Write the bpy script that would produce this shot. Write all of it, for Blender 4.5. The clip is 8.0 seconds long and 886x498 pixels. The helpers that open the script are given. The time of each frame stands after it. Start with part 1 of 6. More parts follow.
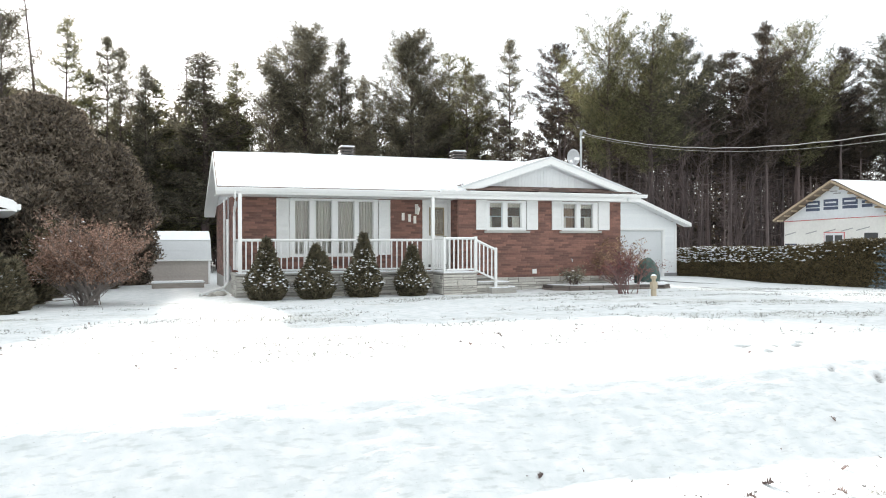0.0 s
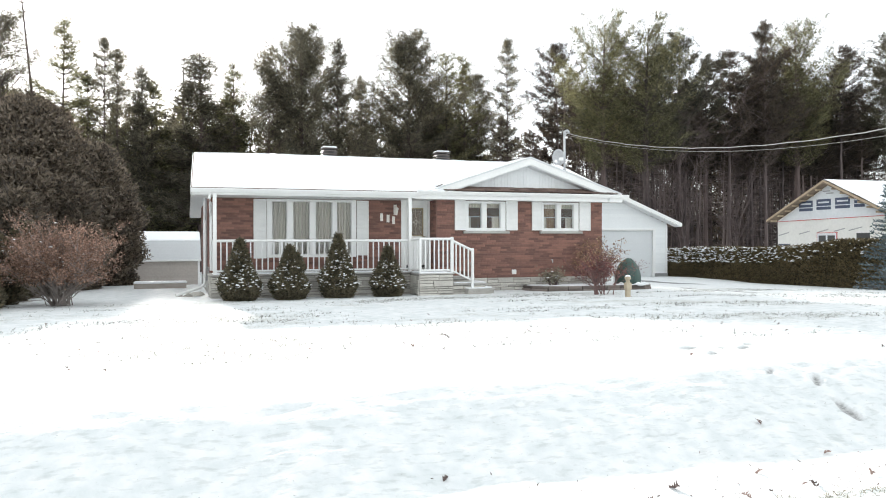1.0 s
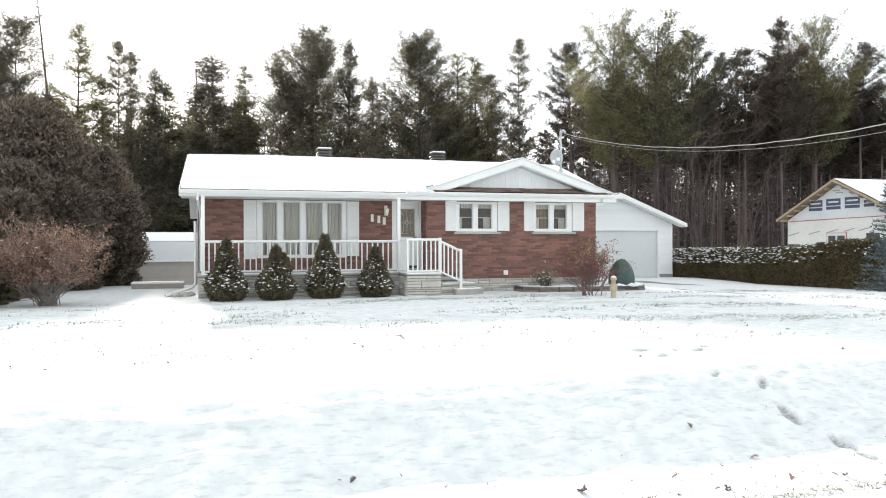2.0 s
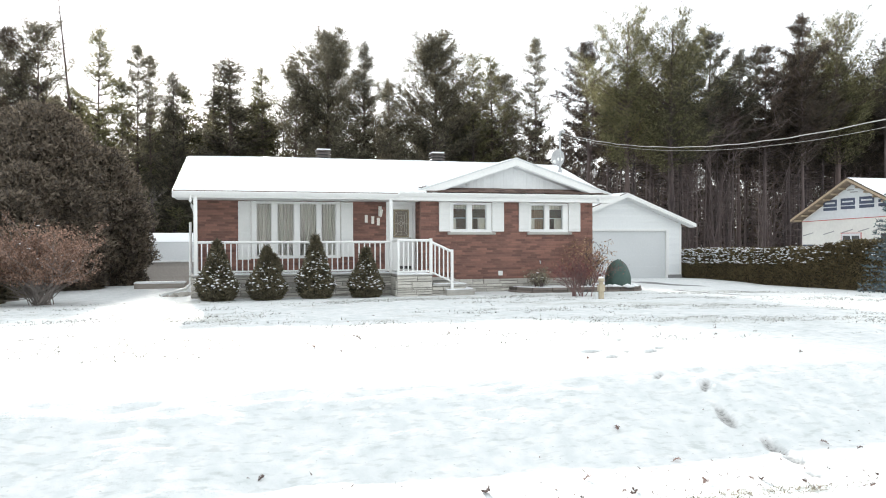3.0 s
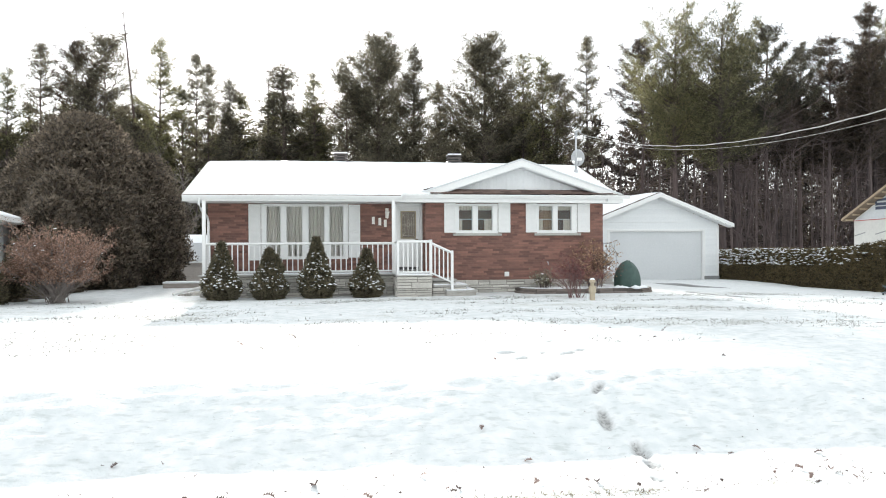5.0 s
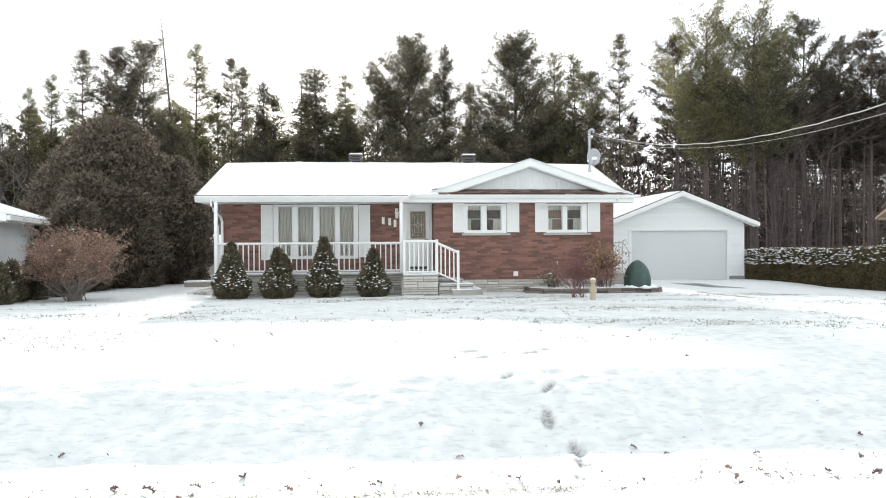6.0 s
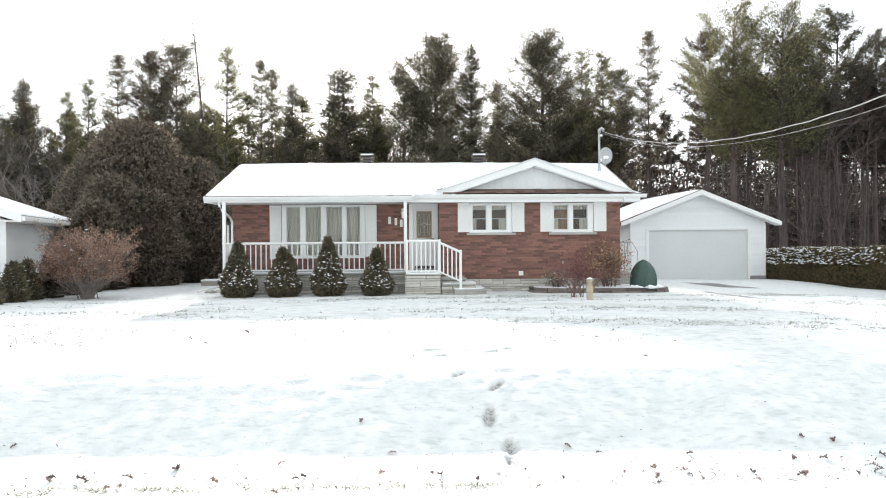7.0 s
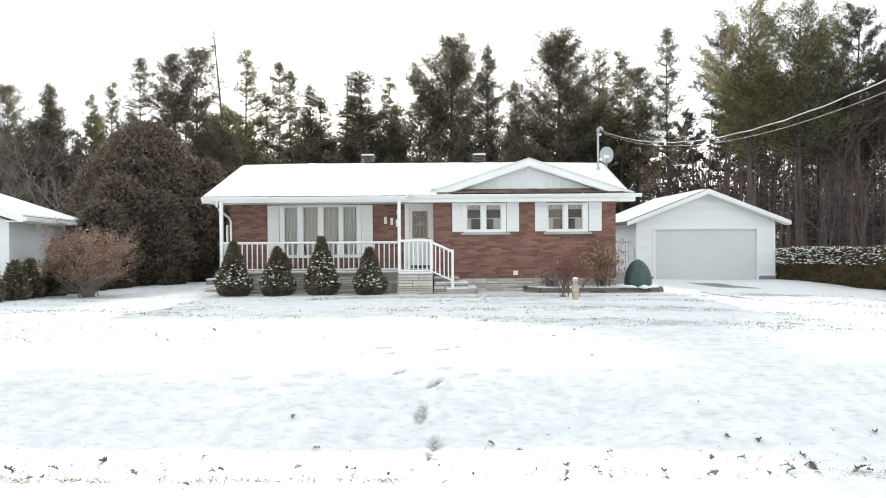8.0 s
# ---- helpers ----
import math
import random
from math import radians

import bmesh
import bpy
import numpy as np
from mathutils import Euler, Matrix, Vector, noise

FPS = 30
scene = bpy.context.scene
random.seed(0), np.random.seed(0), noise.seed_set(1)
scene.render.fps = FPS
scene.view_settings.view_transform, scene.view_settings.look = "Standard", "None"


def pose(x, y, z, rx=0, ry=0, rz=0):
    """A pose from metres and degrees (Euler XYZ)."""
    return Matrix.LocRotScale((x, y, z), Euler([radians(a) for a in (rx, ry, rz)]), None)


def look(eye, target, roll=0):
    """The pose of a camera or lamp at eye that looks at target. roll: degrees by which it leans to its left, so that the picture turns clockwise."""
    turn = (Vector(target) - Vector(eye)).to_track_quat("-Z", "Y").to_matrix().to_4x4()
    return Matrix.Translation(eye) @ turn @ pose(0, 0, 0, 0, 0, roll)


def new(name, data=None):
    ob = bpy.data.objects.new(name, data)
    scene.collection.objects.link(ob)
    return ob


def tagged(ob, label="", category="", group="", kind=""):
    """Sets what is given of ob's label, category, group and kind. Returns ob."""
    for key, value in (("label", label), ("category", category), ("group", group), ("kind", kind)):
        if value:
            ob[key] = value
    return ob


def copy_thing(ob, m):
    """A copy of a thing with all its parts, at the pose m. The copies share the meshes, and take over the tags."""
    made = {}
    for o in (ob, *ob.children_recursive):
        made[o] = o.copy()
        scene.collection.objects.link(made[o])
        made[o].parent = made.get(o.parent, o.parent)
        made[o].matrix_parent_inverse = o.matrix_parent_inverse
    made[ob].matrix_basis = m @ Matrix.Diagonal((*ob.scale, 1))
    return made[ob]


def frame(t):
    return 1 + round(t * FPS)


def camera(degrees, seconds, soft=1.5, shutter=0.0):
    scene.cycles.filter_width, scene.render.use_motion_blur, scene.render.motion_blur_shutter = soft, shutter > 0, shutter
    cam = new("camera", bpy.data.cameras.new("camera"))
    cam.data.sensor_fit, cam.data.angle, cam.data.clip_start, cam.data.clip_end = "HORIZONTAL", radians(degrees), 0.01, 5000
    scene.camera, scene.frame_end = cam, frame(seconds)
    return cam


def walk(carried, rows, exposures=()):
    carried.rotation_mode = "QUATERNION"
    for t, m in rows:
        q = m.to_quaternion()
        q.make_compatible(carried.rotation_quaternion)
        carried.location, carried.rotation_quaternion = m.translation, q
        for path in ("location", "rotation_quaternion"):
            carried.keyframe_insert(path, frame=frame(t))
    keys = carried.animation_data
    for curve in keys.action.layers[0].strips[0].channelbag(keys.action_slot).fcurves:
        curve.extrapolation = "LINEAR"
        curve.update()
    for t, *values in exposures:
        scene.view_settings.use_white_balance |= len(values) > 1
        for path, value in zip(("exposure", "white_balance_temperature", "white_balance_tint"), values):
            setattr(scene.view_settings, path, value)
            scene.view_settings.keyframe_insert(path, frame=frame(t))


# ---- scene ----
cam = camera(59.9, 8.0, soft=1.0)
METRES, EYE, TILT, LEAN, TURN = 8.2, 2.0, 0.0, 0.0, -20.0
ROWS = [
    (0.0, 0.0, 0.0, 0.0, -0.0, -0.5, 0.11),
    (0.5, 0.0505, 0.0011, 0.001, 0.23, -0.51, 0.11),
    (1.0, 0.1047, 0.0022, 0.0022, 0.71, -0.51, 0.12),
    (1.5, 0.1623, 0.0038, 0.0028, 1.59, -0.5, 0.14),
    (3.0, 0.3472, 0.0079, 0.0045, 4.86, -0.47, 0.17),
    (3.5, 0.4112, 0.0093, 0.0046, 6.15, -0.46, 0.19),
    (4.0, 0.4752, 0.0111, 0.0053, 7.46, -0.45, 0.19),
    (4.5, 0.5403, 0.0137, 0.0058, 9.13, -0.43, 0.23),
    (6.0, 0.737, 0.0263, 0.0068, 14.32, -0.45, 0.33),
    (6.5, 0.8031, 0.0339, 0.0074, 16.05, -0.48, 0.36),
    (7.0, 0.866, 0.0444, 0.0074, 17.47, -0.49, 0.37),
    (7.5, 0.9308, 0.0571, 0.0076, 18.68, -0.51, 0.37),
    (8.0, 0.9952, 0.0715, 0.007, 19.87, -0.51, 0.36),
]
walk(cam, [(t, pose(0, 0, EYE, TILT, LEAN, TURN) @ pose(METRES * x, METRES * y, METRES * z, 90 + pitch, roll, yaw)) for t, x, y, z, yaw, pitch, roll in ROWS])

# ---- light: low winter sun behind the woods, thin bright overcast ----
SUN_ELEV, SUN_LEFT = 18.5, 4.0
scene.view_settings.exposure = 1.31
world = bpy.data.worlds.new("winter_sky")
scene.world = world
world.use_nodes = True
wn = world.node_tree.nodes
sky = wn.new("ShaderNodeTexSky")
sky.sky_type = "NISHITA"
sky.sun_disc = False
sky.sun_elevation = radians(SUN_ELEV)
sky.sun_rotation = radians(-SUN_LEFT)
sky.air_density, sky.dust_density, sky.ozone_density = 1.0, 0.5, 1.0
pale = wn.new("ShaderNodeHueSaturation")
pale.inputs["Saturation"].default_value = 0.4
pale.inputs["Value"].default_value = 0.035
cloud = wn.new("ShaderNodeMix")
cloud.data_type = "RGBA"
cloud.blend_type = "ADD"
cloud.inputs["Factor"].default_value = 1.0
cloud.inputs["B"].default_value = (0.45, 0.468, 0.472, 1)
world.node_tree.links.new(sky.outputs[0], pale.inputs["Color"])
world.node_tree.links.new(pale.outputs[0], cloud.inputs["A"])
world.node_tree.links.new(cloud.outputs["Result"], wn["Background"].inputs[0])
wn["Background"].inputs[1].default_value = 1.0
sun = bpy.data.lights.new("sun", "SUN")
sun.energy, sun.angle, sun.color = 4.0, radians(2.2), (1.0, 0.95, 0.88)
sun_ob = new("sun", sun)
sa, se = radians(SUN_LEFT), radians(SUN_ELEV)
toward = Vector((-math.sin(sa) * math.cos(se), math.cos(sa) * math.cos(se), math.sin(se)))
sun_ob.matrix_world = look(toward * 60, (0, 0, 0))


# ---- materials ----
def nodes_of(name):
    m = bpy.data.materials.new(name)
    m.use_nodes = True
    return m, m.node_tree.nodes, m.node_tree.links, m.node_tree.nodes["Principled BSDF"]


def surface(name, dark, light, rough=0.7, grain=30.0, stain=1.5, bump=0.15, metal=0.0, island=0.0, obj=0.0, stretch=(1, 1, 1), see=0.0, depth=0.01):
    """Two scales of noise between two colours, with fine relief; island and obj vary pieces."""
    m, n, l, b = nodes_of(name)
    tc = n.new("ShaderNodeTexCoord")
    mp = n.new("ShaderNodeMapping")
    mp.inputs["Scale"].default_value = stretch
    l.new(tc.outputs["Object"], mp.inputs[0])
    fine, wide = n.new("ShaderNodeTexNoise"), n.new("ShaderNodeTexNoise")
    for tex, s, d in ((fine, grain, 5), (wide, stain, 3)):
        tex.inputs["Scale"].default_value, tex.inputs["Detail"].default_value = s, d
        l.new(mp.outputs[0], tex.inputs["Vector"])
    add = n.new("ShaderNodeMath")
    add.operation = "MULTIPLY_ADD"
    add.inputs[1].default_value = 0.5
    half = n.new("ShaderNodeMath")
    half.operation = "MULTIPLY"
    half.inputs[1].default_value = 0.5
    l.new(wide.outputs[0], half.inputs[0])
    l.new(fine.outputs[0], add.inputs[0])
    l.new(half.outputs[0], add.inputs[2])
    mix_in = add.outputs[0]
    for amount, kind, out in ((island, "ShaderNodeNewGeometry", "Random Per Island"), (obj, "ShaderNodeObjectInfo", "Random")):
        if amount:
            r = n.new(kind)
            s = n.new("ShaderNodeMath")
            s.operation = "MULTIPLY_ADD"
            s.inputs[1].default_value, s.inputs[2].default_value = amount, -amount / 2
            a = n.new("ShaderNodeMath")
            a.operation = "ADD"
            l.new(r.outputs[out], s.inputs[0])
            l.new(s.outputs[0], a.inputs[0])
            l.new(mix_in, a.inputs[1])
            mix_in = a.outputs[0]
    ramp = n.new("ShaderNodeValToRGB")
    ramp.color_ramp.elements[0].position, ramp.color_ramp.elements[1].position = 0.28, 0.72
    ramp.color_ramp.elements[0].color, ramp.color_ramp.elements[1].color = (*dark, 1), (*light, 1)
    l.new(mix_in, ramp.inputs[0])
    l.new(ramp.outputs[0], b.inputs["Base Color"])
    b.inputs["Roughness"].default_value, b.inputs["Metallic"].default_value = rough, metal
    if bump:
        bp = n.new("ShaderNodeBump")
        bp.inputs["Strength"].default_value, bp.inputs["Distance"].default_value = bump, depth
        l.new(fine.outputs[0], bp.inputs["Height"])
        l.new(bp.outputs[0], b.inputs["Normal"])
    if see:
        tr = n.new("ShaderNodeBsdfTranslucent")
        mx = n.new("ShaderNodeMixShader")
        mx.inputs[0].default_value = see
        l.new(ramp.outputs[0], tr.inputs[0])
        l.new(b.outputs[0], mx.inputs[1])
        l.new(tr.outputs[0], mx.inputs[2])
        l.new(mx.outputs[0], n["Material Output"].inputs[0])
    return m


def pane_glass(name):
    m, n, l, b = nodes_of(name)
    n.remove(b)
    tr, gl, fr, mx = n.new("ShaderNodeBsdfTransparent"), n.new("ShaderNodeBsdfGlossy"), n.new("ShaderNodeFresnel"), n.new("ShaderNodeMixShader")
    gl.inputs["Roughness"].default_value = 0.03
    tr.inputs[0].default_value = (0.93, 0.93, 0.92, 1)
    fr.inputs[0].default_value = 1.45
    l.new(fr.outputs[0], mx.inputs[0])
    l.new(tr.outputs[0], mx.inputs[1])
    l.new(gl.outputs[0], mx.inputs[2])
    l.new(mx.outputs[0], n["Material Output"].inputs[0])
    return m


def ground_material():
    """Thin snow over lawn: grass and asphalt come through where the sheet's attributes say it is trodden or swept."""
    m, n, l, b = nodes_of("snow_cover")
    tc = n.new("ShaderNodeTexCoord")
    fine, mid = n.new("ShaderNodeTexNoise"), n.new("ShaderNodeTexNoise")
    fine.inputs["Scale"].default_value, fine.inputs["Detail"].default_value = 28, 6
    mid.inputs["Scale"].default_value, mid.inputs["Detail"].default_value = 5.0, 6
    for tex in (fine, mid):
        l.new(tc.outputs["Object"], tex.inputs["Vector"])
    snow = n.new("ShaderNodeValToRGB")
    snow.color_ramp.elements[0].color, snow.color_ramp.elements[1].color = (0.61, 0.645, 0.65, 1), (0.735, 0.75, 0.755, 1)
    snow.color_ramp.elements[0].position, snow.color_ramp.elements[1].position = 0.35, 0.65
    l.new(mid.outputs[0], snow.inputs[0])
    # Shade of small dents put into the snow colour as stretched grey flecks.
    place, dent = n.new("ShaderNodeMapping"), n.new("ShaderNodeTexNoise")
    place.inputs["Scale"].default_value = (1, 2.6, 1)
    dent.inputs["Scale"].default_value, dent.inputs["Detail"].default_value = 6.5, 7
    l.new(tc.outputs["Object"], place.inputs["Vector"])
    l.new(place.outputs[0], dent.inputs["Vector"])
    thin = n.new("ShaderNodeValToRGB")
    thin.color_ramp.elements[0].color, thin.color_ramp.elements[1].color = (0.84, 0.85, 0.84, 1), (1, 1, 1, 1)
    thin.color_ramp.elements[0].position, thin.color_ramp.elements[1].position = 0.33, 0.47
    l.new(dent.outputs[0], thin.inputs[0])
    dent_shade = n.new("ShaderNodeMix")
    dent_shade.data_type, dent_shade.blend_type = "RGBA", "MULTIPLY"
    dent_shade.inputs["Factor"].default_value = 1
    l.new(snow.outputs[0], dent_shade.inputs["A"])
    l.new(thin.outputs[0], dent_shade.inputs["B"])
    colour = dent_shade.outputs["Result"]
    for attr, low, high in (("grass", (0.27, 0.28, 0.25, 1), (0.5, 0.51, 0.47, 1)), ("asphalt", (0.1, 0.1, 0.105, 1), (0.22, 0.22, 0.22, 1))):
        at = n.new("ShaderNodeAttribute")
        at.attribute_name = attr
        under = n.new("ShaderNodeValToRGB")
        under.color_ramp.elements[0].color, under.color_ramp.elements[1].color = low, high
        l.new(fine.outputs[0], under.inputs[0])
        hide = n.new("ShaderNodeMath")
        hide.operation = "MULTIPLY_ADD"
        hide.inputs[1].default_value = 2.2
        hide.inputs[2].default_value = -1.3
        l.new(fine.outputs[0], hide.inputs[0])
        gate = n.new("ShaderNodeMath")
        gate.operation = "ADD"
        l.new(at.outputs["Fac"], gate.inputs[0])
        l.new(hide.outputs[0], gate.inputs[1])
        cut = n.new("ShaderNodeMapRange")
        cut.inputs["From Min"].default_value, cut.inputs["From Max"].default_value = 0.2, 0.65
        l.new(gate.outputs[0], cut.inputs["Value"])
        mx = n.new("ShaderNodeMix")
        mx.data_type = "RGBA"
        l.new(cut.outputs[0], mx.inputs["Factor"])
        l.new(colour, mx.inputs["A"])
        l.new(under.outputs[0], mx.inputs["B"])
        colour = mx.outputs["Result"]
    at = n.new("ShaderNodeAttribute")
    at.attribute_name = "trodden"
    # Print colour: trodden slush plus the shade inside the footprints.
    slush_shade = n.new("ShaderNodeValToRGB")
    slush_shade.color_ramp.elements[0].color, slush_shade.color_ramp.elements[1].color = (0.2, 0.2, 0.195, 1), (0.44, 0.445, 0.44, 1)
    slush_shade.color_ramp.elements[0].position, slush_shade.color_ramp.elements[1].position = 0.36, 0.58
    l.new(fine.outputs[0], slush_shade.inputs[0])
    mx = n.new("ShaderNodeMix")
    mx.data_type = "RGBA"
    l.new(at.outputs["Fac"], mx.inputs["Factor"])
    l.new(colour, mx.inputs["A"])
    l.new(slush_shade.outputs[0], mx.inputs["B"])
    l.new(mx.outputs["Result"], b.inputs["Base Color"])
    b.inputs["Roughness"].default_value = 0.75
    bp = n.new("ShaderNodeBump")
    bp.inputs["Strength"].default_value, bp.inputs["Distance"].default_value = 0.5, 0.02
    l.new(fine.outputs[0], bp.inputs["Height"])
    l.new(bp.outputs[0], b.inputs["Normal"])
    return m


M_GROUND = ground_material()
M_SNOW = surface("settled_snow", (0.8, 0.83, 0.86), (0.9, 0.91, 0.92), 0.7, 40, 2, 0.3, depth=0.006)
M_WHITE = surface("white_painted_metal", (0.72, 0.73, 0.72), (0.82, 0.82, 0.81), 0.45, 20, 0.8, 0.05)
M_SIDING = surface("white_vinyl_siding", (0.7, 0.72, 0.73), (0.8, 0.82, 0.82), 0.5, 14, 0.6, 0.05, obj=0.25)
M_GREYWHITE = surface("pale_grey_board", (0.66, 0.68, 0.69), (0.76, 0.78, 0.79), 0.6, 14, 0.6, 0.05, obj=0.2)
M_BRICK = surface("red_brick", (0.138, 0.077, 0.064), (0.295, 0.152, 0.12), 0.9, 55, 3, 0.5, obj=0.42)
M_BRICKS = surface("red_brick_field", (0.138, 0.077, 0.064), (0.295, 0.152, 0.12), 0.9, 55, 3, 0.5, island=0.42)
M_MORTAR = surface("brown_mortar", (0.15, 0.09, 0.074), (0.23, 0.14, 0.112), 0.95, 60, 2, 0.4)
M_STONE = surface("grey_ashlar_stone", (0.34, 0.325, 0.295), (0.58, 0.555, 0.51), 0.9, 26, 3, 0.6, obj=0.45)
M_JOINT = surface("stone_joint", (0.2, 0.19, 0.175), (0.3, 0.285, 0.26), 0.95, 50, 2, 0.4)
M_BLOCK = surface("grey_footing", (0.2, 0.2, 0.2), (0.32, 0.32, 0.315), 0.95, 40, 3, 0.4)
M_CONCRETE = surface("concrete", (0.32, 0.31, 0.29), (0.5, 0.49, 0.46), 0.9, 40, 2, 0.3)
M_SHINGLE = surface("brown_shingles", (0.085, 0.056, 0.048), (0.21, 0.145, 0.12), 0.95, 60, 2, 0.6, island=0.5)
M_GLASS = pane_glass("window_glass")
M_CURTAIN = surface("sheer_curtain", (0.7, 0.68, 0.64), (0.84, 0.82, 0.78), 0.9, 60, 1, 0.1, see=0.3)
M_LACE = surface("cream_lace", (0.74, 0.7, 0.62), (0.84, 0.8, 0.73), 0.9, 120, 2, 0.2, see=0.2)
M_BROWNCLOTH = surface("brown_cloth", (0.3, 0.19, 0.12), (0.44, 0.3, 0.2), 0.9, 60, 2, 0.1, see=0.3)
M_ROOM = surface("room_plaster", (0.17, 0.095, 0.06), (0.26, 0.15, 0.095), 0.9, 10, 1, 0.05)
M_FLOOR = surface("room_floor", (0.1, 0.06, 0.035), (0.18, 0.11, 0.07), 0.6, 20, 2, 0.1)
M_BRASS = surface("antique_caming", (0.2, 0.16, 0.1), (0.35, 0.29, 0.18), 0.4, 40, 4, 0.1, metal=0.7)
M_LEADED = surface("leaded_bevel_glass", (0.07, 0.055, 0.04), (0.17, 0.135, 0.1), 0.15, 18, 9, 0.4)
M_CAME = surface("pale_caming", (0.4, 0.37, 0.3), (0.52, 0.48, 0.4), 0.4, 40, 4, 0.1)
M_DARK = surface("dark_metal_and_shade", (0.05, 0.05, 0.05), (0.11, 0.11, 0.11), 0.5, 30, 2, 0.1, metal=0.4)
M_GREY = surface("galvanised_metal", (0.34, 0.35, 0.36), (0.5, 0.51, 0.52), 0.45, 25, 2, 0.1, metal=0.5)
M_VENT = surface("brown_vent_metal", (0.06, 0.05, 0.045), (0.13, 0.11, 0.1), 0.5, 25, 2, 0.1)
M_NUMERAL = surface("cream_enamel", (0.75, 0.73, 0.68), (0.85, 0.83, 0.78), 0.4, 25, 2, 0.02)
M_BARK = surface("pine_bark", (0.032, 0.024, 0.024), (0.12, 0.088, 0.082), 0.95, 9, 1.5, 0.9, stretch=(1, 1, 0.25), obj=0.4, depth=0.03)
M_GREYBARK = surface("grey_brown_bark", (0.055, 0.044, 0.044), (0.17, 0.132, 0.125), 0.95, 9, 1.5, 0.9, stretch=(1, 1, 0.25), obj=0.5, depth=0.03)
M_PALEBARK = surface("pale_bark", (0.15, 0.125, 0.115), (0.31, 0.275, 0.255), 0.9, 12, 2, 0.5, stretch=(1, 1, 0.3), depth=0.02)
M_TWIG = surface("bare_twigs", (0.055, 0.042, 0.042), (0.14, 0.105, 0.1), 0.9, 14, 2, 0.3)
# Left and middle trees: colour lifted to stand in for sun glare.
M_NEEDLE = surface("pine_needles", (0.065, 0.06, 0.046), (0.19, 0.17, 0.118), 0.65, 0.9, 0.25, 0, island=0.8, obj=0.35, see=0.5)
# Right-hand trees: a darker copy of the needles without that lift.
M_NEEDLE_DARK = surface("dark_pine_needles", (0.024, 0.023, 0.017), (0.095, 0.086, 0.055), 0.65, 0.9, 0.25, 0, island=0.8, obj=0.3, see=0.4)
# Lighter copy of the needles: sun and glare on crowns put into the colour.
M_NEEDLE_LIGHT = surface("sunlit_pine_needles", (0.05, 0.05, 0.026), (0.215, 0.2, 0.1), 0.65, 0.9, 0.25, 0, island=0.8, obj=0.3, see=0.5)
M_NEEDLE_BROWN = surface("brownish_needles", (0.022, 0.018, 0.015), (0.088, 0.066, 0.046), 0.65, 0.9, 0.25, 0, island=0.8, obj=0.3, see=0.4)
M_CEDAR = surface("cedar_foliage", (0.08, 0.066, 0.053), (0.225, 0.182, 0.137), 0.75, 3, 0.6, 0, island=0.8, see=0.3)
M_DWARF = surface("dwarf_cedar_foliage", (0.065, 0.06, 0.04), (0.21, 0.18, 0.115), 0.75, 3, 0.6, 0, island=0.8, see=0.25)
M_HEDGE = surface("hedge_foliage", (0.05, 0.04, 0.021), (0.185, 0.142, 0.07), 0.75, 3, 0.6, 0, island=0.8, see=0.15)
M_BLUE = surface("blue_spruce_needles", (0.05, 0.075, 0.08), (0.17, 0.22, 0.24), 0.7, 3, 0.8, 0, island=0.7, see=0.1)
M_RUST = surface("rust_leaves", (0.18, 0.108, 0.08), (0.43, 0.28, 0.212), 0.8, 8, 2, 0, island=0.9, see=0.3)
M_REDTWIG = surface("reddish_twigs", (0.12, 0.075, 0.072), (0.25, 0.155, 0.145), 0.9, 14, 2, 0.3)
M_TANLEAF = surface("tan_leaves", (0.2, 0.12, 0.07), (0.48, 0.32, 0.2), 0.8, 8, 2, 0, island=0.9, see=0.3)
M_REDLEAF = surface("dark_red_leaves", (0.12, 0.045, 0.042), (0.31, 0.13, 0.115), 0.8, 8, 2, 0, island=0.9, see=0.3)
M_OAKLEAF = surface("dead_oak_leaf", (0.125, 0.095, 0.088), (0.285, 0.21, 0.187), 0.85, 40, 5, 0.2, obj=0.8, see=0.15)
M_STRAW = surface("dry_grass", (0.16, 0.145, 0.1), (0.34, 0.31, 0.23), 0.9, 20, 2, 0, island=0.8, see=0.2)
M_SERE = surface("sere_grass", (0.11, 0.11, 0.095), (0.27, 0.27, 0.23), 0.9, 20, 2, 0, island=0.8, see=0.2)
M_TARP = surface("green_tarp", (0.022, 0.05, 0.043), (0.055, 0.105, 0.09), 0.5, 9, 3, 0.25, depth=0.02)
M_POST = surface("treated_wood", (0.36, 0.3, 0.21), (0.52, 0.45, 0.34), 0.8, 18, 3, 0.3, stretch=(1, 1, 0.15))
M_GREYTIMBER = surface("silvered_timber", (0.28, 0.25, 0.22), (0.45, 0.41, 0.37), 0.9, 20, 3, 0.4, stretch=(0.2, 1, 1))
M_TIMBER = surface("weathered_edging", (0.07, 0.06, 0.055), (0.2, 0.17, 0.15), 0.95, 20, 3, 0.5, obj=0.6)
M_SHED = surface("taupe_vinyl", (0.36, 0.32, 0.29), (0.48, 0.44, 0.4), 0.55, 14, 0.8, 0.05, obj=0.2)
M_TIN = surface("white_tin", (0.56, 0.58, 0.59), (0.64, 0.66, 0.67), 0.4, 14, 0.8, 0.08)
M_WRAP = surface("house_wrap", (0.66, 0.65, 0.62), (0.8, 0.79, 0.75), 0.55, 9, 0.9, 0.2, depth=0.02)
M_WRAPBLUE = surface("pale_wrap", (0.6, 0.62, 0.64), (0.72, 0.74, 0.76), 0.55, 9, 0.9, 0.2, depth=0.02)
M_LOGO = surface("blue_print", (0.05, 0.065, 0.11), (0.09, 0.11, 0.17), 0.6, 14, 2, 0.05)
